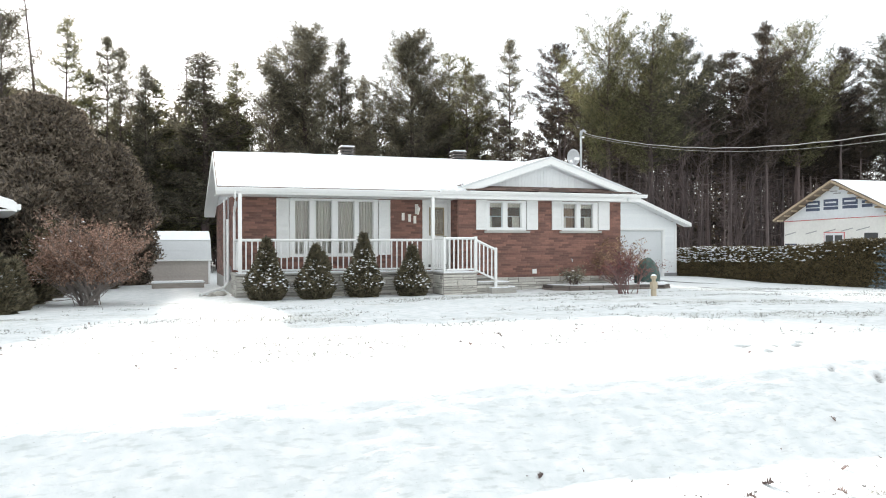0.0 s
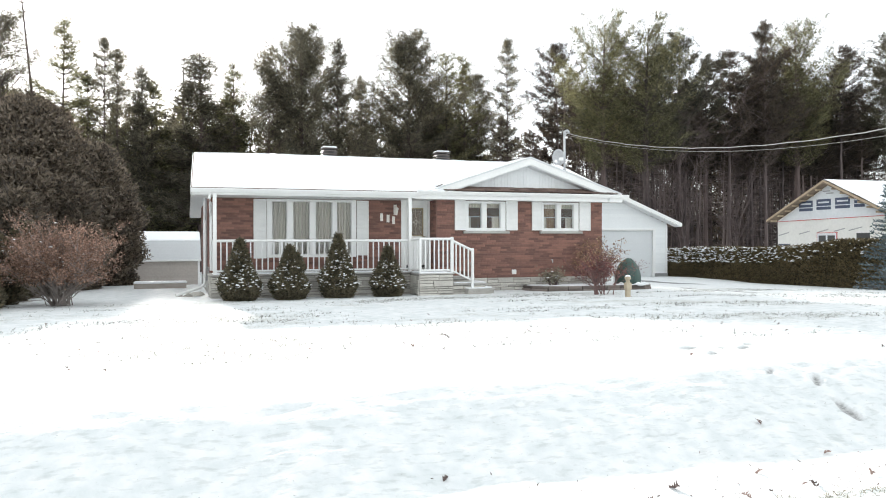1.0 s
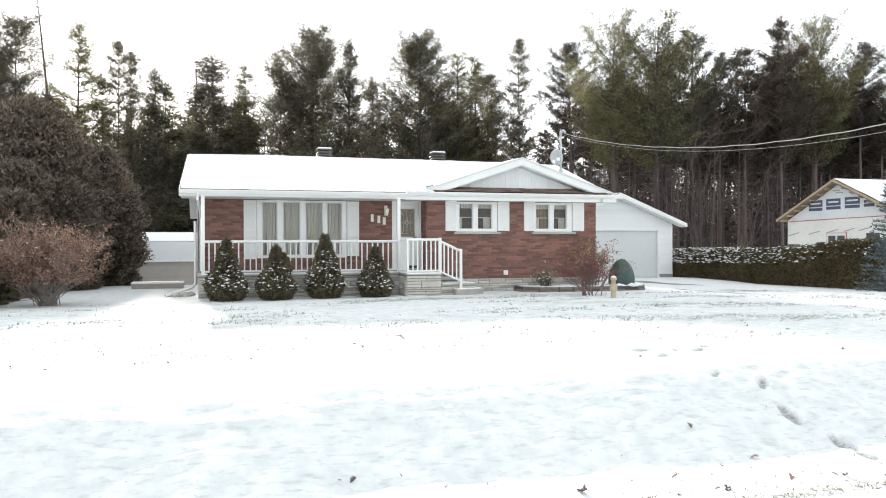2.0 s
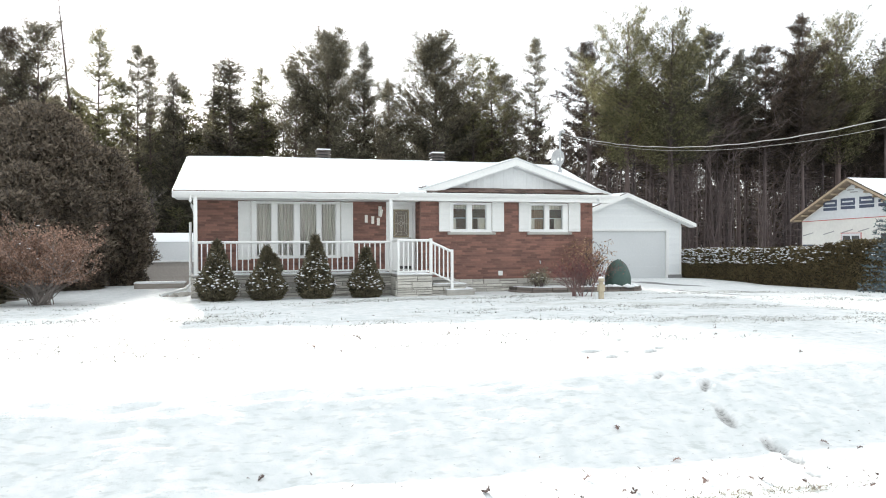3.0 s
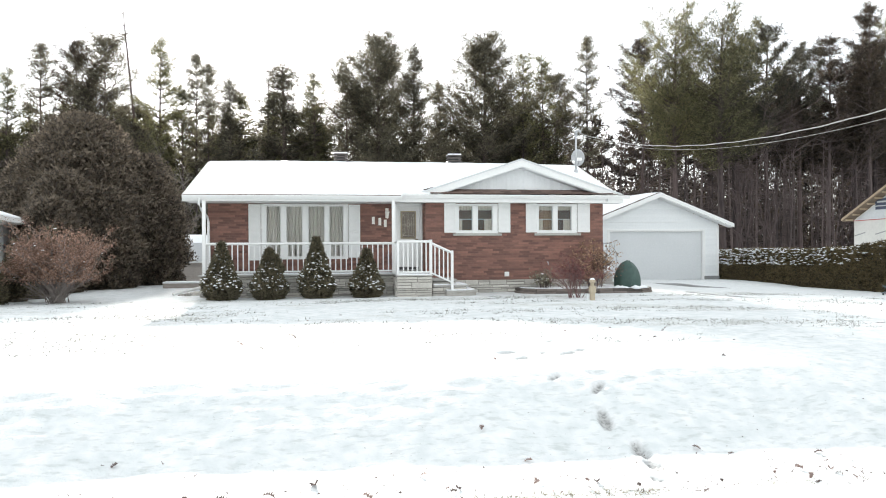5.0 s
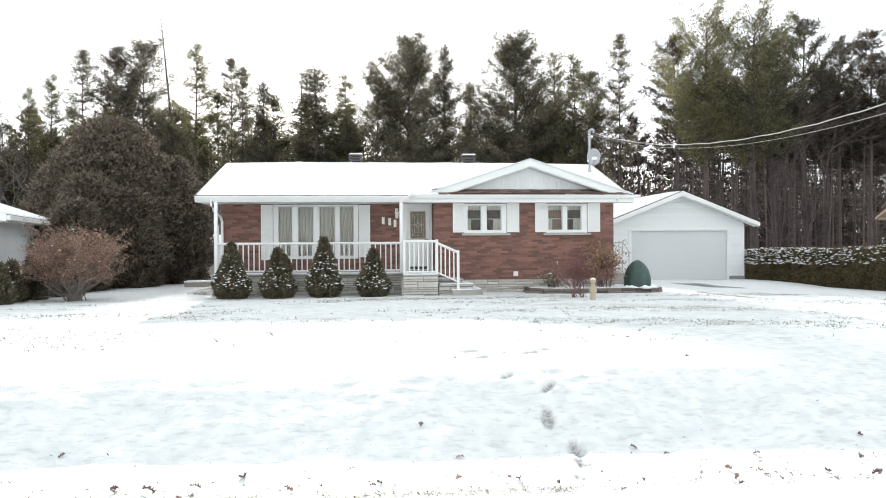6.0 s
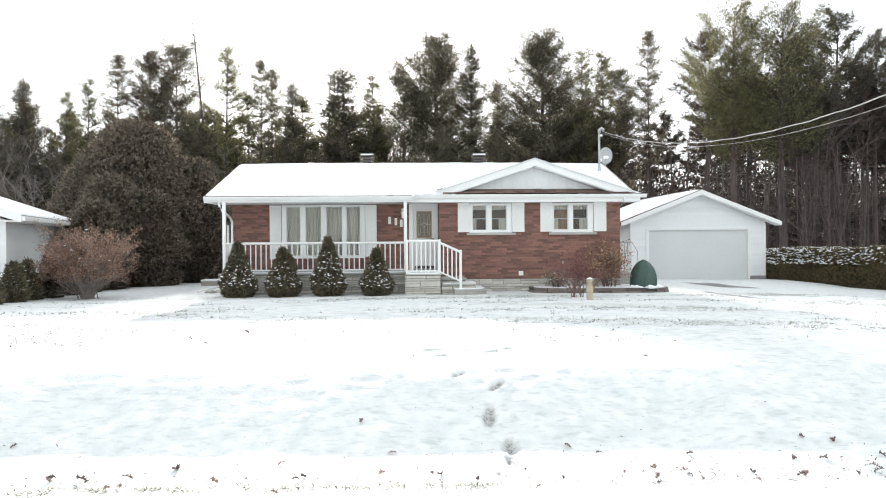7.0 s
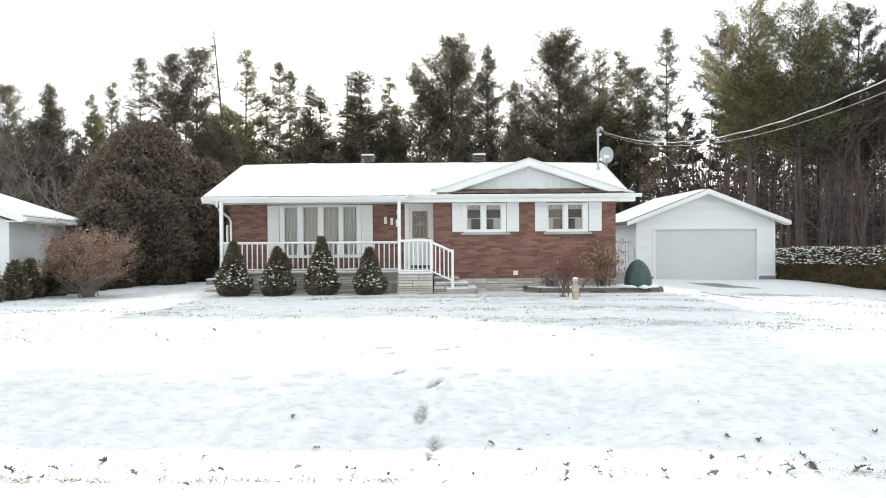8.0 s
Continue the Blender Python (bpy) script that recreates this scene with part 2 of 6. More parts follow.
M_INK = surface("grey_print", (0.28, 0.28, 0.28), (0.4, 0.4, 0.4), 0.6, 14, 2, 0.05)
M_TAPE = surface("red_tape", (0.5, 0.06, 0.06), (0.62, 0.1, 0.1), 0.5, 14, 2, 0.05)
M_SHEATH = surface("roof_sheathing", (0.16, 0.12, 0.085), (0.27, 0.21, 0.155), 0.85, 16, 3, 0.2)
M_RAW = surface("raw_lumber", (0.36, 0.28, 0.19), (0.52, 0.42, 0.3), 0.8, 16, 3, 0.2)
M_CABLE = surface("cable_sheath", (0.3, 0.29, 0.28), (0.5, 0.48, 0.46), 0.6, 30, 3, 0.1)


# ---- mesh tools ----
class Build:
    """Collects plain faces for one mesh."""

    def __init__(self):
        self.v, self.f = [], []

    def add(self, verts, faces):
        k = len(self.v)
        self.v += [tuple(p) for p in verts]
        self.f += [tuple(i + k for i in face) for face in faces]
        return self

    def box(self, x0, x1, y0, y1, z0, z1, c=0.0):
        """A box; c chamfers its edges along the front, toward -y."""
        if c <= 0:
            return self.add([(x, y, z) for z in (z0, z1) for y in (y0, y1) for x in (x0, x1)],
                            [(0, 2, 3, 1), (4, 5, 7, 6), (0, 1, 5, 4), (2, 6, 7, 3), (0, 4, 6, 2), (1, 3, 7, 5)])
        front = [(x0 + c, y0, z0 + c), (x1 - c, y0, z0 + c), (x1 - c, y0, z1 - c), (x0 + c, y0, z1 - c)]
        edge = [(x0, y0 + c, z0), (x1, y0 + c, z0), (x1, y0 + c, z1), (x0, y0 + c, z1)]
        back = [(x0, y1, z0), (x1, y1, z0), (x1, y1, z1), (x0, y1, z1)]
        ring = lambda a, b: [(a + i, a + (i + 1) % 4, b + (i + 1) % 4, b + i) for i in range(4)]
        faces = [(0, 1, 2, 3), (11, 10, 9, 8)] + [tuple(reversed(q)) for q in ring(0, 4)] + [tuple(reversed(q)) for q in ring(4, 8)]
        return self.add(front + edge + back, faces)

    def prism(self, outline, axis, a, b):
        """An outline of (p, q) pairs pushed along one axis from a to b."""
        put = {"x": lambda p, q, s: (s, p, q), "y": lambda p, q, s: (p, s, q), "z": lambda p, q, s: (p, q, s)}[axis]
        n = len(outline)
        verts = [put(p, q, a) for p, q in outline] + [put(p, q, b) for p, q in outline]
        return self.add(verts, [tuple(range(n)), tuple(reversed(range(n, 2 * n)))] + [(i, i + n, (i + 1) % n + n, (i + 1) % n) for i in range(n)])

    def tube(self, path, radii, sides=6):
        pts = [Vector(p) for p in path]
        k, n = len(self.v), len(pts)
        for i, p in enumerate(pts):
            d = (pts[min(i + 1, n - 1)] - pts[max(i - 1, 0)]).normalized()
            u = d.orthogonal().normalized() if abs(d.z) < 0.99 else Vector((1, 0, 0))
            w = d.cross(u)
            for s in range(sides):
                a = 2 * math.pi * s / sides
                self.v.append(tuple(p + (u * math.cos(a) + w * math.sin(a)) * radii[i]))
        for i in range(n - 1):
            for s in range(sides):
                t = (s + 1) % sides
                self.f.append((k + i * sides + s, k + i * sides + t, k + (i + 1) * sides + t, k + (i + 1) * sides + s))
        self.f.append(tuple(reversed(range(k, k + sides))))
        self.f.append(tuple(range(k + (n - 1) * sides, k + n * sides)))
        return self

    def mesh(self, name, material, smooth=False, bevel=0.0):
        me = bpy.data.meshes.new(name)
        me.from_pydata(self.v, [], self.f)
        bm = bmesh.new()
        bm.from_mesh(me)
        bmesh.ops.recalc_face_normals(bm, faces=bm.faces)
        if bevel:
            bmesh.ops.bevel(bm, geom=list(bm.edges), offset=bevel, segments=2, affect="EDGES", clamp_overlap=True)
        bm.to_mesh(me)
        bm.free()
        me.materials.append(material)
        if smooth:
            me.polygons.foreach_set("use_smooth", [True] * len(me.polygons))
        me.update()
        return me


def part(name, built, material, parent=None, label="", smooth=False, bevel=0.0):
    """Links one mesh under a thing or a part."""
    me = built.mesh(name, material, smooth, bevel) if isinstance(built, Build) else built
    ob = new(name, me)
    if parent:
        ob.parent = parent
    return tagged(ob, label)


def thing(name, label, category, group="", kind="", at=(0, 0, 0), turn=0.0):
    ob = new(name)
    ob.empty_display_size = 0.2
    ob.matrix_basis = pose(*at, 0, 0, turn)
    return tagged(ob, label, category, group, kind)


def solid(name, built, material, label, category, group="", kind="", smooth=False, bevel=0.0):
    return tagged(part(name, built, material, None, "", smooth, bevel), label, category, group, kind)


def boxed(*a, c=0.0):
    return Build().box(*a, c)


def blades(centres, length, width, rng, up=0.2, outward=None, name="leaves", material=None, spread=0.35):
    """Many thin triangles: needles, sprays or small leaves, one for each centre."""
    c = np.asarray(centres, float)
    n = len(c)
    d = rng.normal(size=(n, 3))
    if outward is not None:
        d = d * spread * 2 + np.asarray(outward)
    d[:, 2] += up
    d /= np.linalg.norm(d, axis=1)[:, None] + 1e-9
    side = np.cross(d, rng.normal(size=(n, 3)))
    side /= np.linalg.norm(side, axis=1)[:, None] + 1e-9
    ln = (length * rng.uniform(0.6, 1.3, n))[:, None]
    wd = (width * rng.uniform(0.6, 1.3, n))[:, None]
    v = np.empty((n, 3, 3))
    v[:, 0], v[:, 1], v[:, 2] = c - side * wd, c + side * wd, c + d * ln
    me = bpy.data.meshes.new(name)
    me.vertices.add(n * 3)
    me.vertices.foreach_set("co", v.ravel())
    me.loops.add(n * 3)
    me.loops.foreach_set("vertex_index", np.arange(n * 3))
    me.polygons.add(n)
    me.polygons.foreach_set("loop_start", np.arange(0, n * 3, 3))
    me.polygons.foreach_set("loop_total", np.full(n, 3))
    me.update(calc_edges=True)
    me.materials.append(material)
    return me


def lumps(spots, size, rng, name="snow", flat=0.45, material=None):
    """Small uneven caps of snow, each a squashed, lopsided pebble."""
    b = Build()
    for p in spots:
        s = size * rng.uniform(0.5, 1.4)
        sx, sy = s * rng.uniform(0.7, 1.5), s * rng.uniform(0.7, 1.5)
        ring = [(p[0] + sx * math.cos(a) * rng.uniform(0.7, 1.2), p[1] + sy * math.sin(a) * rng.uniform(0.7, 1.2), p[2]) for a in np.linspace(0, 2 * math.pi, 7)[:-1]]
        top = (p[0] + rng.uniform(-0.2, 0.2) * s, p[1] + rng.uniform(-0.2, 0.2) * s, p[2] + s * flat)
        low = (p[0], p[1], p[2] - s * flat * 0.6)
        b.add(ring + [top, low], [(i, (i + 1) % 6, 6) for i in range(6)] + [((i + 1) % 6, i, 7) for i in range(6)])
    return b.mesh(name, material or M_SNOW, smooth=True)


# ---- ground: one snow-covered sheet ----
def lay(x, y):
    """Height of the ground: road edge, a short bank, a level lawn, a slight fall behind the house."""
    y = y + (0.07 * np.sin(1.3 * x) + 0.05 * np.sin(3.1 * x + 1)) * np.interp(y, [3.8, 4.8, 7, 8], [0, 1, 1, 0])
    fall = np.interp(x, [16, 22.5], [0, 0.25]) * np.interp(y, [16, 18, 24, 27], [0.5, 1, 1, 0.3])
    return -fall + np.interp(y, [-900, 3.6, 4.6, 5.42, 5.65, 6.1, 6.45, 6.72, 7.02, 7.4, 8.1, 9.3, 15, 18, 25, 28, 33, 45, 900],
                     [-0.06, -0.06, -0.02, 0.005, 0.085, 0.25, 0.378, 0.474, 0.558, 0.592, 0.635, 0.70, 0.73, 0.66, 0.62, 0.56, 0.28, 0.2, 0.2])


PRINTS = [(7.79, 5.50, 4, 1.05), (7.76, 5.10, 3, 1.0), (7.64, 6.06, -4, 1.05), (7.78, 6.64, -38, 0.75), (7.36, 6.9, -48, 0.55), (7.09, 8.05, -72, 0.9), (7.2, 7.7, -60, 0.7), (7.56, 7.97, 70, 0.6), (7.86, 7.93, -60, 0.75), (8.1, 8.12, -65, 0.7), (7.86, 8.78, -30, 0.6), (8.0, 9.38, -40, 0.7), (8.12, 10.48, -60, 0.7), (8.03, 12.7, -20, 0.8), (7.63, 4.74, 30, 0.6)]


def relief(x, y):
    """Small uneven hollows and swells of the snow."""
    lump = noise.noise(Vector((x, y, 0)) * 1.6) * 0.01 + noise.noise(Vector((x * 4.0, y * 8.0, 2))) * 0.006 + noise.noise(Vector((x * 8.5, y * 15, 4))) * 0.005 + noise.noise(Vector((x * 0.5, y * 0.5, 7))) * 0.03
    lump -= 0.045 * max(0.0, noise.noise(Vector((x * 2.6, y * 7.5, 11))) - 0.3)
    return lump * (0.6 + 0.7 * math.exp(-((y - 6.2) / 0.85) ** 4))


def build_ground():
    def line(parts):
        return np.unique(np.round(np.concatenate([np.arange(a, b, s) for a, b, s in parts]), 4))
    xs = line([(-900, -60, 60), (-60, -12, 4), (-12, -2, 0.16), (-2, 6.6, 0.1), (6.6, 8.7, 0.045), (8.7, 14.5, 0.1), (14.5, 17.9, 0.07), (17.9, 22, 0.14), (22, 60, 2), (60, 960, 60)])
    ys = line([(-900, -20, 60), (-20, 2, 2), (2, 4.2, 0.2), (4.2, 10.2, 0.05), (10.2, 17, 0.14), (17, 24, 0.2), (24, 36, 0.5), (36, 90, 4), (90, 960, 60)])
    X, Y = np.meshgrid(xs, ys)
    Z = lay(X, Y)
    grass, tar = np.zeros_like(X), np.zeros_like(X)
    for j in range(X.shape[0]):
        for i in range(X.shape[1]):
            x, y = X[j, i], Y[j, i]
            if -13 < x < 24 and 2 < y < 36:
                Z[j, i] += relief(x, y)
                thin = 0.8 * noise.noise(Vector((x * 0.3, y * 0.6, 3))) + 0.45 * noise.noise(Vector((x * 1.3, y * 2.2, 9))) + 0.35 * noise.noise(Vector((x * 3.6, y * 5.0, 12)))
                if 8.5 < y < 19:
                    grass[j, i] = max(0.0, min(0.64, (thin + 0.2) * 0.88 * min(1, (y - 8.5) / 1.5)))
                if 3.9 < y < 5.2:
                    band = math.exp(-((y - 4.5 + 0.1 * noise.noise(Vector((x * 0.8, 0, 4)))) / 0.13) ** 2)
                    grass[j, i] = max(grass[j, i], band * (0.66 + 0.5 * noise.noise(Vector((x * 2.2, y * 3, 5)))) * float(np.interp(x, [6, 8], [1, 0.45])))
                if 13.2 < x < 21:
                    a = math.exp(-((x - 16.93) / 0.72) ** 8 - ((y - 22.7) / 1.85) ** 8) * 1.25
                    a = max(a, math.exp(-((x - 14.98) / 0.15) ** 2 - ((y - 17.1) / 1.9) ** 6) * 1.35)
                    a = max(a, math.exp(-((x - 16.5) / 0.14) ** 2 - ((y - 17.2) / 1.5) ** 6) * 1.2)
                    a = max(a, math.exp(-((x - 16.0) / 0.3) ** 2 - ((y - 16.7) / 0.25) ** 2) * 0.7)
                    tar[j, i] = a * (0.8 + 0.5 * noise.noise(Vector((x * 1.3, y * 1.6, 1))))
    trod = np.zeros_like(X)
    for px, py, turn, size in PRINTS:
        c, s = math.cos(radians(turn)), math.sin(radians(turn))
        u, w = ((X - px) * c + (Y - py) * s) / size, (-(X - px) * s + (Y - py) * c) / size
        waist = 0.056 + 0.014 * np.cos(w * 22)
        foot = np.exp(-(u / waist) ** 6 - (w / 0.175) ** 8)
        Z -= 0.04 * size * foot
        Z += 0.012 * np.exp(-((np.sqrt((u / 0.12) ** 2 + (w / 0.25) ** 2) - 1) / 0.16) ** 2)
        trod = np.maximum(trod, foot)
    ny, nx = X.shape
    me = bpy.data.meshes.new("ground")
    k = np.arange(ny * nx).reshape(ny, nx)
    quads = np.stack([k[:-1, :-1], k[:-1, 1:], k[1:, 1:], k[1:, :-1]], -1).reshape(-1, 4)
    me.vertices.add(ny * nx)
    me.vertices.foreach_set("co", np.stack([X, Y, Z], -1).ravel())
    me.loops.add(quads.size)
    me.loops.foreach_set("vertex_index", quads.ravel())
    me.polygons.add(len(quads))
    me.polygons.foreach_set("loop_start", np.arange(0, quads.size, 4))
    me.polygons.foreach_set("loop_total", np.full(len(quads), 4))
    me.polygons.foreach_set("use_smooth", np.ones(len(quads), bool))
    me.update(calc_edges=True)
    for attr, values in (("grass", grass), ("asphalt", tar), ("trodden", trod)):
        a = me.attributes.new(attr, "FLOAT", "POINT")
        a.data.foreach_set("value", values.ravel())
    me.materials.append(M_GROUND)
    tagged(new("ground", me), "lawn and drive under thin trodden snow, bank towards the road", "ground", kind="structure")


build_ground()


def gz(x, y):
    return float(lay(x, y))


# ---- the bungalow ----
rng = np.random.default_rng(7)
house = thing("bungalow", "single-storey red brick bungalow with white trim and snow-covered roof", "house", at=(0, 0, 0))
WALL_Y, PORCH_Y = 19.84, 20.37
WEST, EAST, BACK = 1.70, 12.88, 26.8


def wall_with_openings(x0, x1, y0, y1, z0, z1, holes):
    b = Build()
    xs = x0
    for hx0, hx1, hz0, hz1 in sorted(holes):
        if hx0 > xs:
            b.box(xs, hx0, y0, y1, z0, z1)
        if hz0 > z0:
            b.box(hx0, hx1, y0, y1, z0, hz0)
        if hz1 < z1:
            b.box(hx0, hx1, y0, y1, hz1, z1)
        xs = hx1
    if xs < x1:
        b.box(xs, x1, y0, y1, z0, z1)
    return b


def courses(x0, x1, z0, z1, holes, length=0.3, height=0.062, gap=0.007):
    """Running bond as (start, end, foot, head), cut round the openings."""
    out, row, z = [], 0, z0
    while z + height * 0.6 < z1:
        top = min(z + height - gap, z1)
        cuts = [(h[0], h[1]) for h in holes if h[2] < (z + top) / 2 < h[3]]
        x = x0 - (length / 2 if row % 2 else 0) - 0.03 * (row % 3)
        while x < x1:
            pieces = [(max(x, x0), min(x + length - gap, x1))]
            for a, c in cuts:
                pieces = [q for p in pieces for q in ((p[0], min(p[1], a)), (max(p[0], c), p[1])) if q[1] - q[0] > 0.045]
            out += [(a, c, z, top) for a, c in pieces if c - a > 0.045]
            x += length
        z += height
        row += 1
    return out


BRICK_MESHES = {}


def brick_mesh(length, height):
    key = (round(length, 2), round(height, 3))
    if key not in BRICK_MESHES:
        BRICK_MESHES[key] = boxed(0, key[0], -0.014, 0.02, 0, key[1], c=0.004).mesh("brick", M_BRICK)
    return BRICK_MESHES[key]


def lay_bricks(parent, pieces, y, loose):
    """Bricks for which loose(x, z) holds stand as pieces of their own; the rest are one field."""
    rest = Build()
    for a, c, z, top in pieces:
        if loose((a + c) / 2, z):
            ob = part("brick", brick_mesh(c - a, top - z), M_BRICK, parent)
            ob.location = (a, y, z)
        else:
            rest.box(a, c, y - 0.014, y + 0.02, z, top, c=0.004)
    if rest.v:
        tagged(part("brick_field", rest, M_BRICKS, parent), kind="stuff")


WIN_A = (8.52, 9.74, 2.33, 3.17)
WIN_B = (10.89, 12.09, 2.33, 3.17)
WIN_BIG = (3.12, 5.52, 1.62, 3.17)
DOOR = (6.86, 7.68, 1.25, 3.18)
front = part("front_wall", wall_with_openings(7.66, EAST, WALL_Y, WALL_Y + 0.26, 0.3, 3.22, [WIN_A, WIN_B]), M_MORTAR, house)
porch_wall = part("porch_wall", wall_with_openings(WEST, 7.66, PORCH_Y, PORCH_Y + 0.26, 0.3, 3.22, [WIN_BIG, DOOR]), M_MORTAR, house)
part("return_wall", boxed(7.70, 7.95, WALL_Y + 0.26, PORCH_Y + 0.26, 0.3, 3.22), M_MORTAR, house)
west_wall = part("side_wall", boxed(WEST, WEST + 0.26, PORCH_Y + 0.26, BACK - 0.26, 0.3, 3.22), M_MORTAR, house)
part("side_wall", boxed(EAST - 0.26, EAST, WALL_Y + 0.26, BACK - 0.26, 0.3, 3.22), M_MORTAR, house)
part("back_wall", boxed(WEST, EAST, BACK - 0.26, BACK, 0.3, 3.22), M_MORTAR, house)
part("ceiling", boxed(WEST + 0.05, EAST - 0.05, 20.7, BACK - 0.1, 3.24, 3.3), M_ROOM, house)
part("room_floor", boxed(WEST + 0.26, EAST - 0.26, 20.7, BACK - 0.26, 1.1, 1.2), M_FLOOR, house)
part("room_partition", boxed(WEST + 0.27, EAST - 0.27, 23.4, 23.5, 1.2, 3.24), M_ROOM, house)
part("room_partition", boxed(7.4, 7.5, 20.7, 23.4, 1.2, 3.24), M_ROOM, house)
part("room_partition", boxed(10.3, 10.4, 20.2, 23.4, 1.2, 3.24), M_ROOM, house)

lay_bricks(front, courses(7.68, EAST, 1.02, 3.2, [WIN_A, WIN_B]), WALL_Y, lambda x, z: x < 10.15 and z < 2.95)
lay_bricks(porch_wall, courses(WEST, 6.80, 1.25, 3.2, [WIN_BIG]), PORCH_Y, lambda x, z: 5.8 < x < 6.9 or x < 2.9)
side = Build()
for a, c, z, top in courses(PORCH_Y, BACK, 1.02, 3.2, []):
    side.box(WEST - 0.014, WEST + 0.02, a, c, z, top)
tagged(part("brick_field", side, M_BRICKS, west_wall), kind="stuff")
ret = Build()
for a, c, z, top in courses(WALL_Y + 0.01, PORCH_Y, 1.25, 3.2, []):
    ret.box(7.646, 7.70, a, c, z, top)
tagged(part("brick_field", ret, M_BRICKS, front), kind="stuff")


def ashlar(x0, x1, z0, z1, seed):
    """Broken courses of dressed stone as (x0, x1, z0, z1)."""
    r = np.random.default_rng(seed)
    out, z = [], z0
    while z < z1 - 0.02:
        h = float(r.choice([0.055, 0.07, 0.09, 0.12, 0.16]))
        if z1 - z - h < 0.055:
            h = z1 - z
        x = x0
        while x < x1 - 0.02:
            w = min(r.uniform(0.26, 0.56) if h > 0.1 else r.uniform(0.3, 0.75), x1 - x)
            if x1 - x - w < 0.12:
                w = x1 - x
            if h > 0.11 and r.random() < 0.35:
                k = h * r.uniform(0.4, 0.6)
                out += [(x, x + w - 0.012, z, z + k - 0.011), (x, x + w - 0.012, z + k, z + h - 0.011)]
            else:
                out.append((x, x + w - 0.012, z, z + h - 0.011))
            x += w
        z += h
    return out


def lay_stones(parent, pieces, place):
    """Each stone is a block with a chamfered, slightly uneven face; place turns (x, depth, z) into the world."""
    for a, c, z, top in pieces:
        d = rng.uniform(0.0, 0.02)
        b = boxed(0, c - a, -0.02 - d, 0.03, 0, top - z, c=0.012)
        ob = part("stone", b, M_STONE, parent)
        ob.matrix_basis = place @ Matrix.Translation((a, 0, z))


base = part("foundation", boxed(7.70, EAST + 0.01, WALL_Y - 0.012, WALL_Y - 0.002, 0.3, 1.0), M_JOINT, house)
lay_stones(base, ashlar(7.7, EAST + 0.02, 0.58, 1.015, 3), Matrix.Translation((0, WALL_Y - 0.012, 0)))
side_base = part("foundation", boxed(WEST - 0.012, WEST - 0.002, PORCH_Y, BACK, 0.3, 1.0), M_CONCRETE, house)


def strip_window(hole, y, stiles, sill, name_label, rails=None):
    """Frame, sashes, panes and sill in one opening. stiles: the glass widths as (x0, x1)."""
    x0, x1, z0, z1 = hole
    win = part("window", Build().box(x0, x1, y + 0.2, y + 0.24, z0, z0 + 0.02), M_WHITE, house, name_label)
    gz0, gz1 = z0 + 0.075, z1 - 0.055
    f = Build()
    f.box(x0, x1, y - 0.03, y + 0.09, z0, gz0, 0.008)
    f.box(x0, x1, y - 0.03, y + 0.09, gz1, z1, 0.008)
    edges = [x0] + [e for s in stiles for e in s] + [x1]
    for a, c in zip(edges[::2], edges[1::2]):
        f.box(a, c, y - 0.026, y + 0.086, gz0 - 0.004, gz1 + 0.004, 0.008)
    part("window_frame", f, M_WHITE, win)
    for a, c in stiles:
        s = Build()
        t = 0.014
        s.box(a, a + t, y + 0.012, y + 0.07, gz0, gz1, 0.006)
        s.box(c - t, c, y + 0.012, y + 0.07, gz0, gz1, 0.006)
        s.box(a + t, c - t, y + 0.014, y + 0.07, gz0, gz0 + t, 0.006)
        s.box(a + t, c - t, y + 0.014, y + 0.07, gz1 - t, gz1, 0.006)
        part("sash", s, M_WHITE, win)
        p = part("pane", boxed(a + t, c - t, y + 0.04, y + 0.046, gz0 + t, gz1 - t), M_GLASS, win)
        p.visible_shadow = False
    if sill:
        part("window_sill", boxed(x0 - 0.08, x1 + 0.1, y - 0.09, y + 0.02, z0 - 0.07, z0 - 0.002, c=0.01), M_CONCRETE, win)
    return win


def pleats(x0, x1, y, z0, z1, folds, depth, gather=0.0, hem=0.0, seed=0):
    """A hanging cloth in folds; gather pulls its foot to one side."""
    r = np.random.default_rng(seed)
    b = Build()
    n, rows = folds * 8, 8
    ph = r.uniform(0, 6, folds + 2)
    for j in range(rows + 1):
        v = j / rows
        for i in range(n + 1):
            u = i / n
            x = x0 + (x1 - x0) * u
            x += gather * (1 - v) ** 1.5 * (u - (1 if gather < 0 else 0)) * -1 if gather else 0
            w = math.sin(u * folds * 2 * math.pi + 0.5 * math.sin(ph[int(u * folds)] + 2 * v))
            zz = z0 + (z1 - z0) * v + (hem * abs(math.sin(u * folds * math.pi)) if j == 0 else 0)
            b.v.append((x, y + depth * w * (0.6 + 0.4 * (1 - v)), zz))
    for j in range(rows):
        for i in range(n):
            k = j * (n + 1) + i
            b.f.append((k, k + 1, k + n + 2, k + n + 1))
    me = bpy.data.meshes.new("curtain")
    me.from_pydata(b.v, [], b.f)
    me.polygons.foreach_set("use_smooth", [True] * len(me.polygons))
    return me


def hang(name, me, material, label, category):
    me.materials.append(material)
    tagged(new(name, me), label, category, "curtains")


